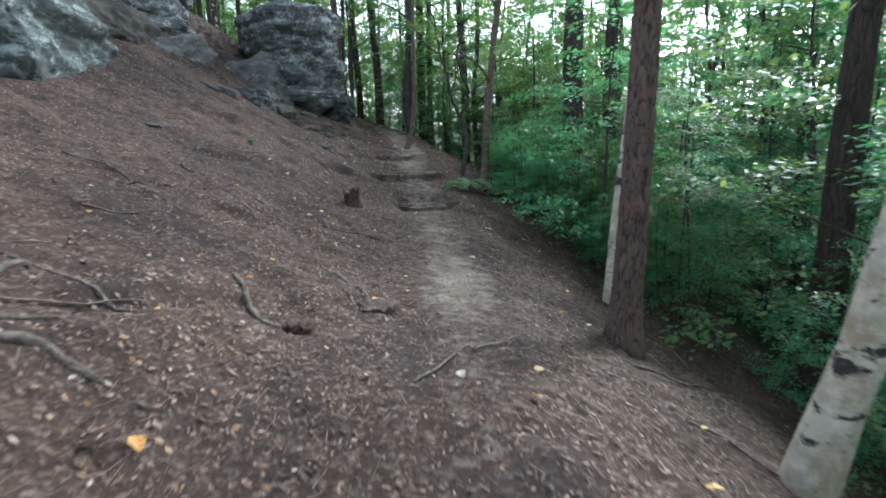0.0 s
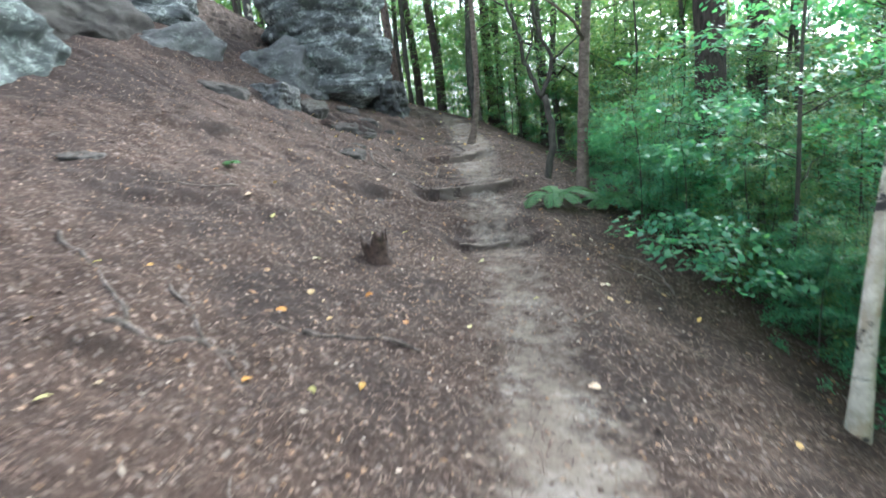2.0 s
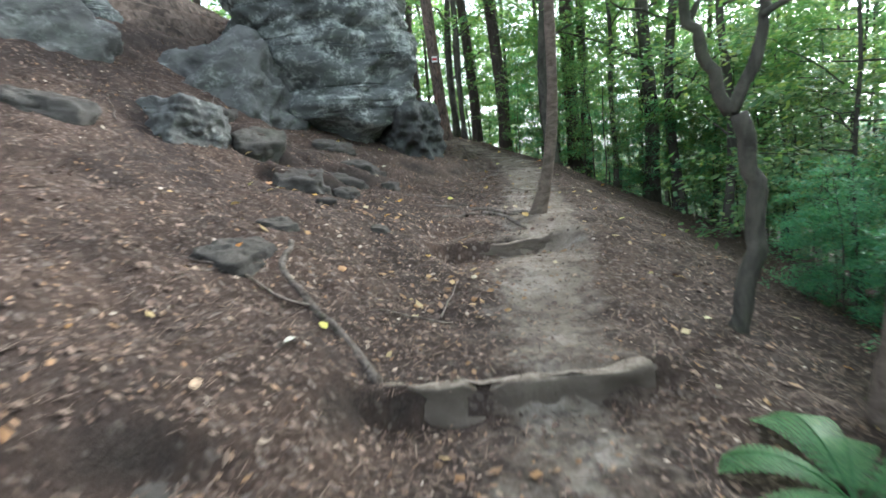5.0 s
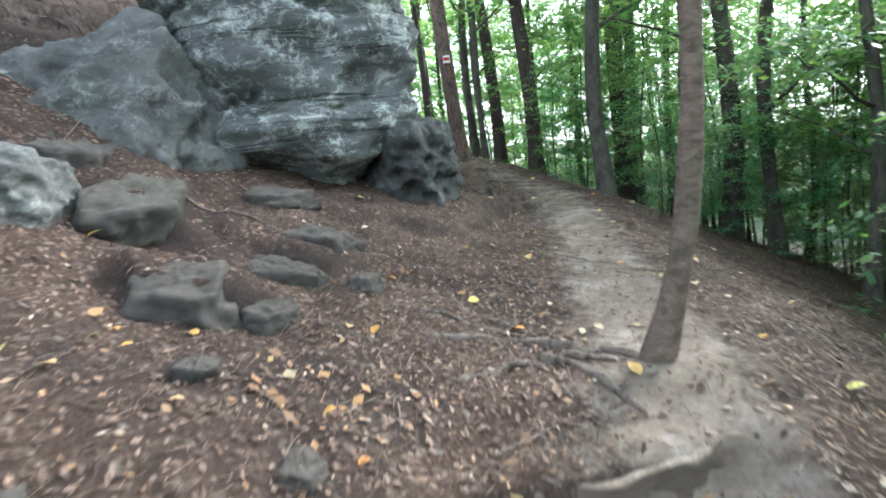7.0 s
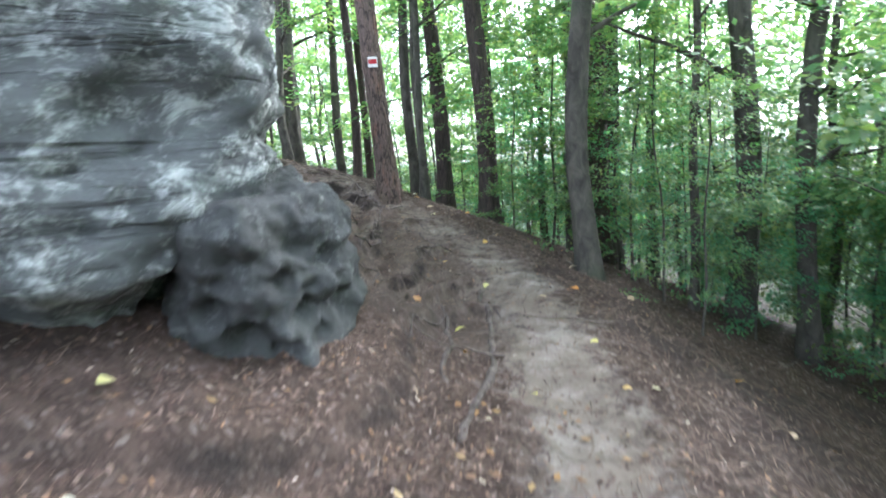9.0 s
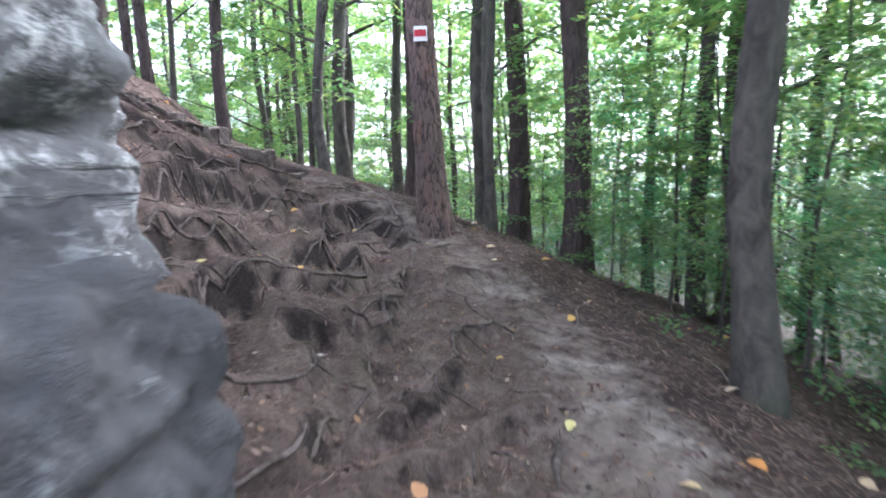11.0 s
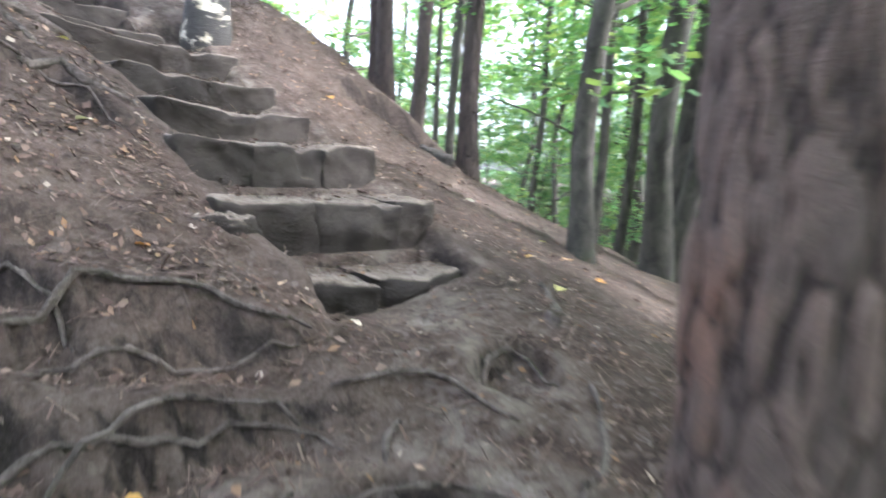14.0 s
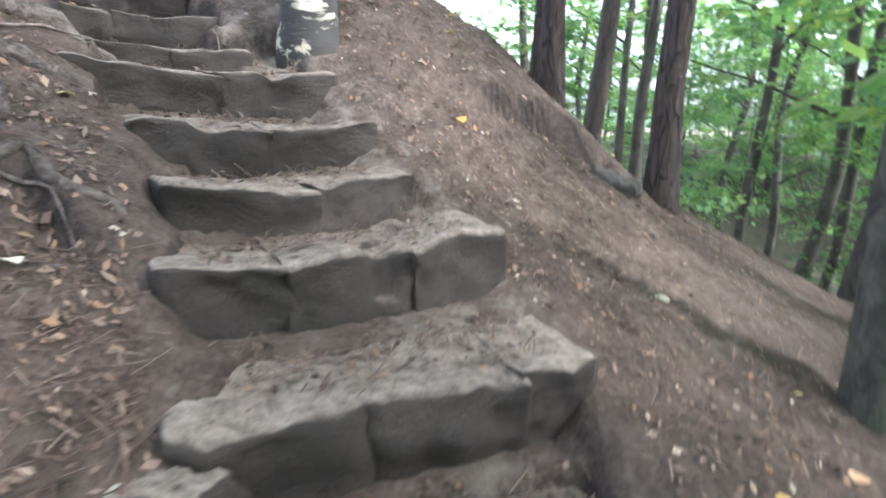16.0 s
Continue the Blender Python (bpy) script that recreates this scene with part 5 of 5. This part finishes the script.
def trail_mark():
    """The painted blaze: a white patch with a red mark on the pine's bark."""
    thing = new("trail_mark")
    face = Vector((0.62, -0.78, 0)).normalized()
    side = Vector((0.78, 0.62, 0)).normalized()
    r = 0.25 / 2 * 1.09
    base = float(lay(-4.56, 17.325)[0][0])
    cz = 6.19
    stem = [p for p in trunk_path(15, (-0.035, -0.045), 0.04, 21)]
    k = max(i for i, p in enumerate(stem) if p[2] <= cz - base)
    mid = Vector(stem[k]).lerp(Vector(stem[k + 1]), (cz - base - stem[k][2]) / (stem[k + 1][2] - stem[k][2]))
    cx, cy = -4.56 + mid.x, 17.325 + mid.y

    def patch(name, u0, u1, z0, z1, lift, material):
        bm = bmesh.new()
        grid = []
        for i in range(9):
            u = u0 + (u1 - u0) * i / 8
            a = u / r
            row = []
            for j in range(7):
                z = z0 + (z1 - z0) * j / 6 + (0.006 * noise.noise(Vector((i * 0.9, j, 3))) if j in (0, 6) else 0)
                p = (face * math.cos(a) + side * math.sin(a)) * (r + lift)
                row.append(bm.verts.new((p.x, p.y, z)))
            grid.append(row)
        for p, q in zip(grid, grid[1:]):
            for j in range(6):
                bm.faces.new((p[j], q[j], q[j + 1], p[j + 1]))
        ob = part(name, bm, material, thing)
        return ob

    patch("white_patch", -0.052, 0.052, -0.06, 0.06, 0.014, M_WHITE)
    patch("red_patch", -0.046, 0.042, -0.024, 0.03, 0.019, M_RED)
    thing.location = (cx, cy, cz)
    tagged(thing, "painted white and red trail mark on pine bark", "trail mark")


trail_mark()

beech = make_tree("beech_tree", "grey smooth-barked beech on the slope", "tree", 11, 0.22, M_BEECH, (0.01, 0.0), 0.22, 31, 14, 2.2, 95, 1.8, 2.4, 60, 0.095)
stand(beech, -1.9, 16.75, 20)
beech_b = make_tree("beech_tree", "slender beech with layered green leaves", "tree", 9, 0.15, M_BEECH, (0.02, 0.01), 0.25, 32, 13, 1.5, 85, 1.2, 2.0, 60, 0.09)
stand(beech_b, 1.0, 16.6, 60)
sapling = make_tree("sapling", "leafy beech sapling in the undergrowth", "tree", 4.4, 0.05, M_BEECH, (0.03, 0.02), 0.2, 33, 9, 0.5, 80, 0.3, 1.3, 64, 0.08, M_LEAF_DARK, limb_len=1.3)
stand(sapling, 4.6, 8.3, 0)
sapling_b = make_tree("sapling", "thin bright green sapling on the slope", "tree", 6, 0.06, M_BEECH, (0.0, 0.03), 0.3, 34, 10, 0.8, 80, 0.7, 1.6, 60, 0.085, M_LEAF, limb_len=1.6)
stand(sapling_b, 2.6, 14.3, 30)
straight = make_tree("pine_tree", "straight brown pine trunk on the slope", "tree", 14, 0.30, M_DARKPINE, (-0.03, 0.02), 0.12, 35, 5, 9, 24, 9.5, 1.7, 50, 0.08, M_LEAF_DARK)
stand(straight, -4.15, 19.35, 10, 1.0)
slim = make_tree("pine_tree", "slim dark straight pine trunk on the slope", "tree", 13, 0.18, M_DARKPINE, (-0.025, 0.015), 0.14, 45, 5, 8, 24, 8.5, 1.6, 50, 0.08, M_LEAF_DARK)
stand(slim, -9.2, 18.15, 15)
pole = make_tree("young_tree", "thin dark trunk among the trees", "tree", 9, 0.12, M_BEECH, (0.01, -0.01), 0.25, 36, 11, 2.4, 55, 2.6, 1.7, 60, 0.09, limb_len=1.4)
stand(pole, -5.0, 18.9, 10)
far_tree = make_tree("beech_tree", "leafy beech further down the wooded slope", "tree", 11, 0.20, M_BEECH, (0.0, 0.02), 0.3, 37, 8, 2.0, 75, 0.8, 2.8, 40, 0.17, M_LEAF)
stand(far_tree, 9.5, 17.0, 10)
far_dark = make_tree("beech_tree", "dark green leafy tree down the slope", "tree", 9, 0.16, M_BEECH, (0.02, 0.0), 0.3, 38, 8, 1.5, 75, 0.5, 2.6, 40, 0.16, M_LEAF_DARK)
stand(far_dark, 10.5, 10.0, 10)

PLACED = [  # x, y, kind, scale
    (-5.35, 20.11, straight, 0.95), (-7.3, 18.4, beech, 0.68), (-5.2, 19.1, pole, 0.9), (-8.8, 22.4, slim, 1.1), (-2.9, 19.6, pole, 1.4), (-2.6, 20.7, beech, 1.2), (-2.1, 21.5, pole, 1.4),
    (-1.1, 17.9, pole, 0.8), (-0.7, 19.1, beech, 1.3), (0.0, 18.3, beech_b, 1.3), (-4.0, 21.4, pole, 1.0), (-8.5, 21.2, pole, 1.6), (-9.3, 20.5, beech_b, 1.4),
    (-8.2, 19.6, beech, 1.0), (-6.9, 19.6, slim, 0.9), (-6.0, 20.2, beech_b, 1.3), (-4.9, 21.2, pole, 1.0), (-5.3, 21.6, pole, 0.9), (-2.6, 19.9, straight, 1.1),
    (-9.4, 19.6, pole, 0.9), (-9.8, 20.2, pole, 1.0), (-14.3, 18.5, straight, 1.0), (-11.3, 18.5, pole, 1.0), (-9.95, 17.45, slim, 0.95), (-10.4, 17.35, slim, 0.85),
    (-16.6, 19.4, pole, 1.4), (-17.0, 19.9, pole, 1.3), (-13.4, 20.6, pole, 1.2), (-12.4, 20.9, beech_b, 1.1), (-9.6, 20.9, beech, 1.2), (-13.0, 21.6, pole, 1.2),
    (-13.4, 22.6, beech, 1.0), (-14.2, 22.8, pole, 1.2),
]
for k, (x, y, kind, sc) in enumerate(PLACED):
    again(kind, x, y, k * 67 % 360, sc)

rng = random.Random(5)
spots = []
for _ in range(9000):
    x, y = rng.uniform(-48, 34), rng.uniform(-10, 52)
    z, d, s = (float(q[0]) for q in lay(x, y))
    airy = s > 9.3
    if d > (-6.5 if airy else -4.8) or d < -40:
        continue
    gap = 1.3 if d > -12 else (2.6 if d > -22 else 4.2)
    if airy:
        gap *= 1.8
    if any((x - a) ** 2 + (y - b) ** 2 < gap * gap for a, b in spots):
        continue
    if min((x - p[0]) ** 2 + (y - p[1]) ** 2 for p in PLACED) < 1.6:
        continue
    spots.append((x, y))
    if d > -9:
        kind = rng.choice([sapling, sapling, sapling_b, beech_b]) if not airy else rng.choice([sapling_b, pole, sapling_b])
    elif d > -20:
        kind = rng.choice([far_dark, far_dark, far_tree, pole]) if not airy else rng.choice([far_tree, far_tree, pole, sapling_b])
    else:
        kind = rng.choice([far_tree, far_tree, far_dark])
    again(kind, x, y, rng.uniform(0, 360), rng.uniform(0.8, 1.25) * (1.35 if d < -22 else 1.0))
    if len(spots) >= 250:
        break
for k in range(40):  # bushes along the shoulder below the trail
    s = rng.uniform(4, 80)
    c = FINE[int(s)]
    off = rng.uniform(3.3, 5.2) if s < 60 else rng.uniform(4.0, 5.5)
    x, y = c[0] - LEFT[int(s)][0] * off, c[1] - LEFT[int(s)][1] * off
    again(rng.choice([sapling, sapling, sapling_b]), x, y, rng.uniform(0, 360), rng.uniform(0.35, 0.6))
for k in range(46):
    s = rng.uniform(56, 112)
    c = FINE[int(s)]
    off = rng.uniform(4.2, 8.5)
    x, y = c[0] - LEFT[int(s)][0] * off, c[1] - LEFT[int(s)][1] * off
    if min((x - p[0]) ** 2 + (y - p[1]) ** 2 for p in PLACED) > 0.5:
        again(rng.choice([sapling_b, sapling_b, beech_b]), x, y, rng.uniform(0, 360), rng.uniform(0.7, 1.1))
for k in range(34):
    s = rng.uniform(30, 56)
    c = FINE[int(s)]
    off = rng.uniform(2.2, 3.3)
    x, y = c[0] - LEFT[int(s)][0] * off, c[1] - LEFT[int(s)][1] * off
    again(rng.choice([sapling, sapling_b]), x, y, rng.uniform(0, 360), rng.uniform(0.22, 0.36), 0.15)
for x, y, sc in ((3.15, 9.35, 0.42), (3.5, 9.9, 0.5), (3.3, 10.3, 0.45), (3.7, 8.9, 0.4), (2.9, 9.9, 0.35)):  # the hazel thicket by the dark pines
    again(sapling, x, y, rng.uniform(0, 360), sc, 0.2)
for k in range(26):
    x, y = rng.uniform(-34, -13), rng.uniform(11, 30)
    if y > 17.5 or x < -17:
        again(rng.choice([far_tree, far_tree, sapling_b, pole]), x, y, rng.uniform(0, 360), rng.uniform(0.8, 1.2), 0.3)
for x, y, sc in ((-2.4, 18.3, 0.55), (-3.0, 18.9, 0.6), (-1.8, 18.2, 0.6), (-2.2, 19.5, 0.8), (-3.5, 18.7, 0.4), (-1.3, 17.3, 0.45), (-4.6, 19.9, 0.7), (-0.9, 16.6, 0.4)):
    again(sapling_b, x, y, rng.uniform(0, 360), sc, 0.1)
for i, off, sc in ((82, 3.2, 0.55), (85, 3.6, 0.7), (88, 3.1, 0.5), (90, 3.9, 0.8), (79, 3.0, 0.5), (93, 3.8, 0.6)):  # leafy saplings on the shoulder
    again(sapling, FINE[i][0] - LEFT[i][0] * off, FINE[i][1] - LEFT[i][1] * off, rng.uniform(0, 360), sc, 0.1)
for k in range(22):  # beech saplings that reach out over the lower bank
    s = rng.uniform(58, 96)
    c = FINE[int(s)]
    off = rng.uniform(4.0, 7.0)
    x, y = c[0] - LEFT[int(s)][0] * off, c[1] - LEFT[int(s)][1] * off
    if min((x - p[0]) ** 2 + (y - p[1]) ** 2 for p in PLACED) > 0.3:
        again(sapling_b, x, y, rng.uniform(0, 360), rng.uniform(0.5, 0.85))


def far_woods():
    """The crowns of the wood across the valley, too many and too far to tell apart."""
    rng = random.Random(63)
    some = []
    for _ in range(3000):
        a, r = radians(rng.uniform(-62, 178)), rng.uniform(27, 50)
        some.append(((-2 + r * math.cos(a), 12 + r * math.sin(a), -9 + 19 * rng.random()), rng.uniform(0, 6.28), rng.uniform(1.6, 3.4)))
    for _ in range(1500):
        a, r = radians(rng.uniform(66, 178)), rng.uniform(26, 44)
        some.append(((-2 + r * math.cos(a), 12 + r * math.sin(a), rng.uniform(-2, 16)), rng.uniform(0, 6.28), rng.uniform(1.6, 3.2)))
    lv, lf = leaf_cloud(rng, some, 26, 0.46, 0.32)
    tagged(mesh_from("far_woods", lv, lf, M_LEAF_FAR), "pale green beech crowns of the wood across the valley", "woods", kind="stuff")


far_woods()
# trees behind and above, out of the way, that close the wood
for x, y, kind in ((9, -6, beech), (3, -9, beech), (-2, -5, straight), (-6, 1, beech), (-9, 5, straight), (-10, 9, beech), (-9, 13, straight), (-13, 13, beech), (-8, -4, beech), (8, -2, beech_b), (12, 2, beech)):
    again(kind, x, y, rng.uniform(0, 360), 1.2)
stand(make_tree("birch_tree", "old birch with black cracked bark above the stairs", "tree", 11, 0.24, M_OLD_BIRCH, (-0.02, 0.02), 0.08, 41, 5, 5.5, 30, 6, 1.5, 50, 0.06), -8.55, 15.95, 0, 1.0, -0.1)


# ---- ferns ----
def fern(x, y, fronds, length, seed, label):
    rng = random.Random(seed)
    thing = new("fern")
    for k in range(fronds):
        a = 2 * math.pi * k / fronds + rng.uniform(-0.3, 0.3)
        ln = length * rng.uniform(0.75, 1.15)
        verts, faces = [], []
        ca, sa = math.cos(a), math.sin(a)

        def rib(t):
            r = ln * t
            return Vector((ca * r * 0.85, sa * r * 0.85, 0.05 + ln * (0.80 * t - 0.80 * t * t)))

        for i in range(20):
            t = 0.12 + 0.88 * i / 19
            w = ln * 0.17 * math.sin(math.pi * min(1, 0.12 + 0.88 * (1 - t) ** 0.8)) + 0.012
            p, q = rib(t), rib(min(1, t + 0.04))
            fw = (q - p).normalized() if (q - p).length > 0 else Vector((ca, sa, 0))
            for sgn in (-1, 1):
                tip = p + Vector((-sa, ca, 0)) * sgn * w + fw * w * 0.35 + Vector((0, 0, -0.22 * w))
                arm = tip - p
                for m in range(7):
                    u = (m + 0.5) / 7
                    base, l = p + arm * u, 0.022 * (1 - 0.75 * u) * (ln / 0.5) + 0.004
                    for way in (-1, 1):
                        out = base + fw * way * l + arm.normalized() * l * 0.5
                        o = len(verts)
                        verts += [base - arm * 0.06, out, base + arm * 0.09]
                        faces.append((o, o + 1, o + 2))
        sv, sf = tube([rib(i / 9) for i in range(10)], [0.006 * (1 - 0.08 * i) for i in range(10)], 5, 0, 1)
        o = len(verts)
        verts += sv
        faces += [tuple(j + o for j in q) for q in sf]
        mesh_from("frond", verts, faces, M_FERN, thing)
    thing.location = (x, y, ground_z(x, y))
    return tagged(thing, label, "fern")


fern(2.25, 8.72, 8, 0.62, 3, "green fern with arching fronds beside the trail")
fern(2.75, 9.3, 8, 0.5, 5, "green fern among the bushes")
fern(-0.3, 6.3, 6, 0.12, 7, "tiny green seedling fern in the needles")


# ---- litter ----
def scatter(count, seed, reach_l, reach_r, trail_keep):
    rng = random.Random(seed)
    xs, ys = [], []
    while len(xs) < count:
        s = rng.uniform(0, len(FINE) - 1.001)
        i = int(s)
        c = FINE[i] + (FINE[i + 1] - FINE[i]) * (s - i)
        d = rng.uniform(-reach_r, reach_l) if rng.random() < 0.7 else rng.gauss(0.3, 1.1)
        if abs(d + 0.12) < 0.4 and rng.random() > trail_keep:
            continue
        xs.append(c[0] + LEFT[i][0] * d + rng.gauss(0, 0.1))
        ys.append(c[1] + LEFT[i][1] * d + rng.gauss(0, 0.1))
    xs, ys = np.array(xs), np.array(ys)
    zs = surface(xs, ys)
    slope = np.hypot(surface(xs + 0.05, ys) - zs, surface(xs, ys + 0.05) - zs) / 0.05
    on = np.ones(len(xs), bool)
    for le, ri, zt in STAIRS:
        ex, ey = ri[0] - le[0], ri[1] - le[1]
        w = math.hypot(ex, ey)
        u, v = ((xs - le[0]) * ex + (ys - le[1]) * ey) / w, ((xs - le[0]) * -ey + (ys - le[1]) * ex) / w
        on &= ~((u > -0.08) & (u < w + 0.08) & (v > -0.05) & (v < 0.7))
    keep = (slope < 1.0) & on
    return list(zip(xs[keep].tolist(), ys[keep].tolist(), zs[keep].tolist()))


def tread_bits(count, seed):
    """Bits that lie on the treads of the stairs, gathered towards the back."""
    rng = random.Random(seed)
    out = []
    for _ in range(count):
        k = rng.randrange(len(STAIRS))
        le, ri, zt = STAIRS[k]
        ex, ey = ri[0] - le[0], ri[1] - le[1]
        w = math.hypot(ex, ey)
        u, v = rng.uniform(0.05, 0.95), 0.08 + 0.3 * rng.random() ** 0.7
        x, y = le[0] + ex * u - ey / w * v, le[1] + ey * u + ex / w * v
        hit, spot, nrm, num, ob, mat = scene.ray_cast(bpy.context.view_layer.depsgraph, (x, y, zt + 0.6), (0, 0, -1), distance=1.2)
        if hit and nrm.z > 0.8:
            out.append((x, y, spot.z))
    return out


def leaf_litter():
    rng = random.Random(8)
    verts, faces = [], []
    bits = scatter(170000, 8, 5.5, 4.2, 0.4) + tread_bits(2600, 71)
    spots = np.array(bits)
    gx = np.clip((surface(spots[:, 0] + 0.06, spots[:, 1]) - surface(spots[:, 0] - 0.06, spots[:, 1])) / 0.12, -0.9, 0.9)
    gy = np.clip((surface(spots[:, 0], spots[:, 1] + 0.06) - surface(spots[:, 0], spots[:, 1] - 0.06)) / 0.12, -0.9, 0.9)
    gx[-2600:], gy[-2600:] = 0.0, 0.0
    for (x, y, z), px, py in zip(bits, gx.tolist(), gy.tolist()):
        if y > 14.2 and rng.random() < (0.3 if x < -5.7 else 0.6):
            continue
        l = rng.uniform(0.014, 0.036) if rng.random() < 0.8 else rng.uniform(0.03, 0.05)
        w = l * rng.uniform(0.16, 0.32)
        t = rng.uniform(0, 6.28)
        dx, dy = math.cos(t), math.sin(t)
        tilt, curl, roll = rng.gauss(0, 0.16) * l, rng.uniform(-0.05, 0.35) * l, rng.gauss(0, 0.3) * w
        z += 0.005
        o = len(verts)
        along, across = (dx * px + dy * py) * l, (-dy * px + dx * py) * w
        verts += [(x, y, z), (x + dx * l * 0.5 - dy * w, y + dy * l * 0.5 + dx * w, z + tilt * 0.5 + roll + curl * 0.3 + along * 0.5 + across), (x + dx * l, y + dy * l, z + tilt + curl * 0.3 + along),
                  (x + dx * l * 0.5 + dy * w, y + dy * l * 0.5 - dx * w, z + tilt * 0.5 - roll + curl * 0.3 + along * 0.5 - across)]
        faces += [(o, o + 1, o + 2), (o, o + 2, o + 3)]
    ob = mesh_from("leaf_litter", verts, faces, M_LITTER)
    tagged(ob, "dry brown and tan fallen leaves strewn over the slope", "leaves", kind="stuff")


def needle_litter():
    rng = random.Random(18)
    verts, faces = [], []
    for x, y, z in scatter(110000, 18, 4.5, 2.6, 0.4) + tread_bits(2500, 72):
        l, w = rng.uniform(0.035, 0.10), rng.uniform(0.0012, 0.003)
        t = rng.uniform(0, 6.28)
        dx, dy, rise = math.cos(t) * l, math.sin(t) * l, rng.gauss(0, 0.2) * l
        nx, ny = -math.sin(t) * w, math.cos(t) * w
        z += 0.006
        o = len(verts)
        verts += [(x - nx, y - ny, z), (x + nx, y + ny, z), (x + dx + nx, y + dy + ny, z + rise), (x + dx - nx, y + dy - ny, z + rise)]
        faces.append((o, o + 1, o + 2, o + 3))
    ob = mesh_from("needle_litter", verts, faces, M_NEEDLE)
    tagged(ob, "dry reddish pine needles covering the ground", "needles", kind="stuff")


def orange_leaves():
    """Freshly fallen leaves drifted together on the bank and the trail below the rock."""
    rng = random.Random(27)
    verts, faces = [], []
    for x, y, z in scatter(7000, 27, 1.7, 2.6, 0.6):
        drift = noise.noise(Vector((x * 1.1, y * 1.1, 3.0))) + 0.6 * noise.noise(Vector((x * 3.0, y * 3.0, 1.0)))
        if not 6.3 < y < 14.0 or drift < rng.uniform(0.0, 0.6):
            continue
        l, t = rng.uniform(0.03, 0.07), rng.uniform(0, 6.28)
        w, dx, dy = l * rng.uniform(0.25, 0.4), math.cos(t), math.sin(t)
        sx, sy = (ground_z(x + 0.05, y) - z) / 0.05, (ground_z(x, y + 0.05) - z) / 0.05
        o = len(verts)
        for a, b, up in ((0, 0, 0.006), (0.5, w / l, 0.012), (1, 0, 0.014), (0.5, -w / l, 0.005)):
            qx, qy = (dx * a - dy * b) * l, (dy * a + dx * b) * l
            verts.append((x + qx, y + qy, z + up + qx * sx + qy * sy + rng.uniform(0, 0.008)))
        faces += [(o, o + 1, o + 2), (o, o + 2, o + 3)]
    ob = mesh_from("turned_leaves", verts, faces, M_ORANGE)
    tagged(ob, "drifts of small orange and yellow fallen leaves", "leaves", kind="stuff")


bpy.context.view_layer.update()
orange_leaves()
leaf_litter()
needle_litter()


def fallen_leaf_mesh(seed):
    rng = random.Random(seed)
    bm = bmesh.new()
    n = 10
    left, mid, right = [], [], []
    for i in range(n + 1):
        t = i / n
        w = 0.36 * math.sin(math.pi * t ** 0.8) ** 0.8 * (1 + 0.12 * math.sin(i * 2.3 + seed))
        z = 0.10 * math.sin(math.pi * t) * rng.uniform(0.6, 1.2)
        mid.append(bm.verts.new((t, 0.02 * math.sin(t * 6), z)))
        if 0 < i < n:
            left.append(bm.verts.new((t, w, z + 0.12 * w)))
            right.append(bm.verts.new((t, -w, z + 0.2 * w)))
    for side in (left, right):
        bm.faces.new((mid[0], side[0], mid[1]))
        for i in range(n - 2):
            bm.faces.new((mid[i + 1], side[i], side[i + 1], mid[i + 2]))
        bm.faces.new((mid[n - 1], side[n - 2], mid[n]))
    bmesh.ops.recalc_face_normals(bm, faces=bm.faces[:])
    data = bpy.data.meshes.new("fallen_leaf")
    bm.to_mesh(data)
    bm.free()
    data.materials.append(M_FRESH)
    return data


LEAVES = [fallen_leaf_mesh(k) for k in range(4)]
rng = random.Random(44)
for x, y, z in scatter(300, 44, 2.6, 1.6, 0.6):
    ob = new("fallen_leaf", rng.choice(LEAVES))
    ob.matrix_world = Matrix.Translation((x, y, z + 0.012)) @ Euler((rng.gauss(0, 0.25), rng.gauss(0, 0.25), rng.uniform(0, 6.28))).to_matrix().to_4x4() @ Matrix.Scale(rng.uniform(0.04, 0.085), 4)
    tagged(ob, "single turned autumn leaf lying on the ground", "leaf", "fallen leaves")


def twig(x, y, length, yaw, seed):
    pts, rad = [], []
    for i in range(9):
        t = i / 8
        px = x + math.cos(yaw) * length * t + 0.05 * length * noise.noise(Vector((t * 3, seed, 0)))
        py = y + math.sin(yaw) * length * t + 0.08 * length * noise.noise(Vector((t * 3, seed, 4)))
        pts.append((px, py, ground_z(px, py) + 0.015))
        rad.append((0.004 + 0.006 * length) * (1 - 0.6 * t))
    v, f = tube(pts, rad, 6, 0.2, seed)
    tagged(mesh_from("twig", v, f, M_TWIG, None, True), "thin dry fallen twig lying in the litter", "twig", "fallen twigs")


for k, (x, y, z) in enumerate(scatter(75, 61, 4.0, 3.2, 0.2)):
    twig(x, y, rng.uniform(0.15, 0.75), rng.uniform(0, 6.28), k)
twig(5.0, 3.6, 1.5, 0.9, 201)
twig(5.4, 2.6, 1.2, 0.5, 202)
twig(-7.6, 16.0, 0.9, 3.7, 203)
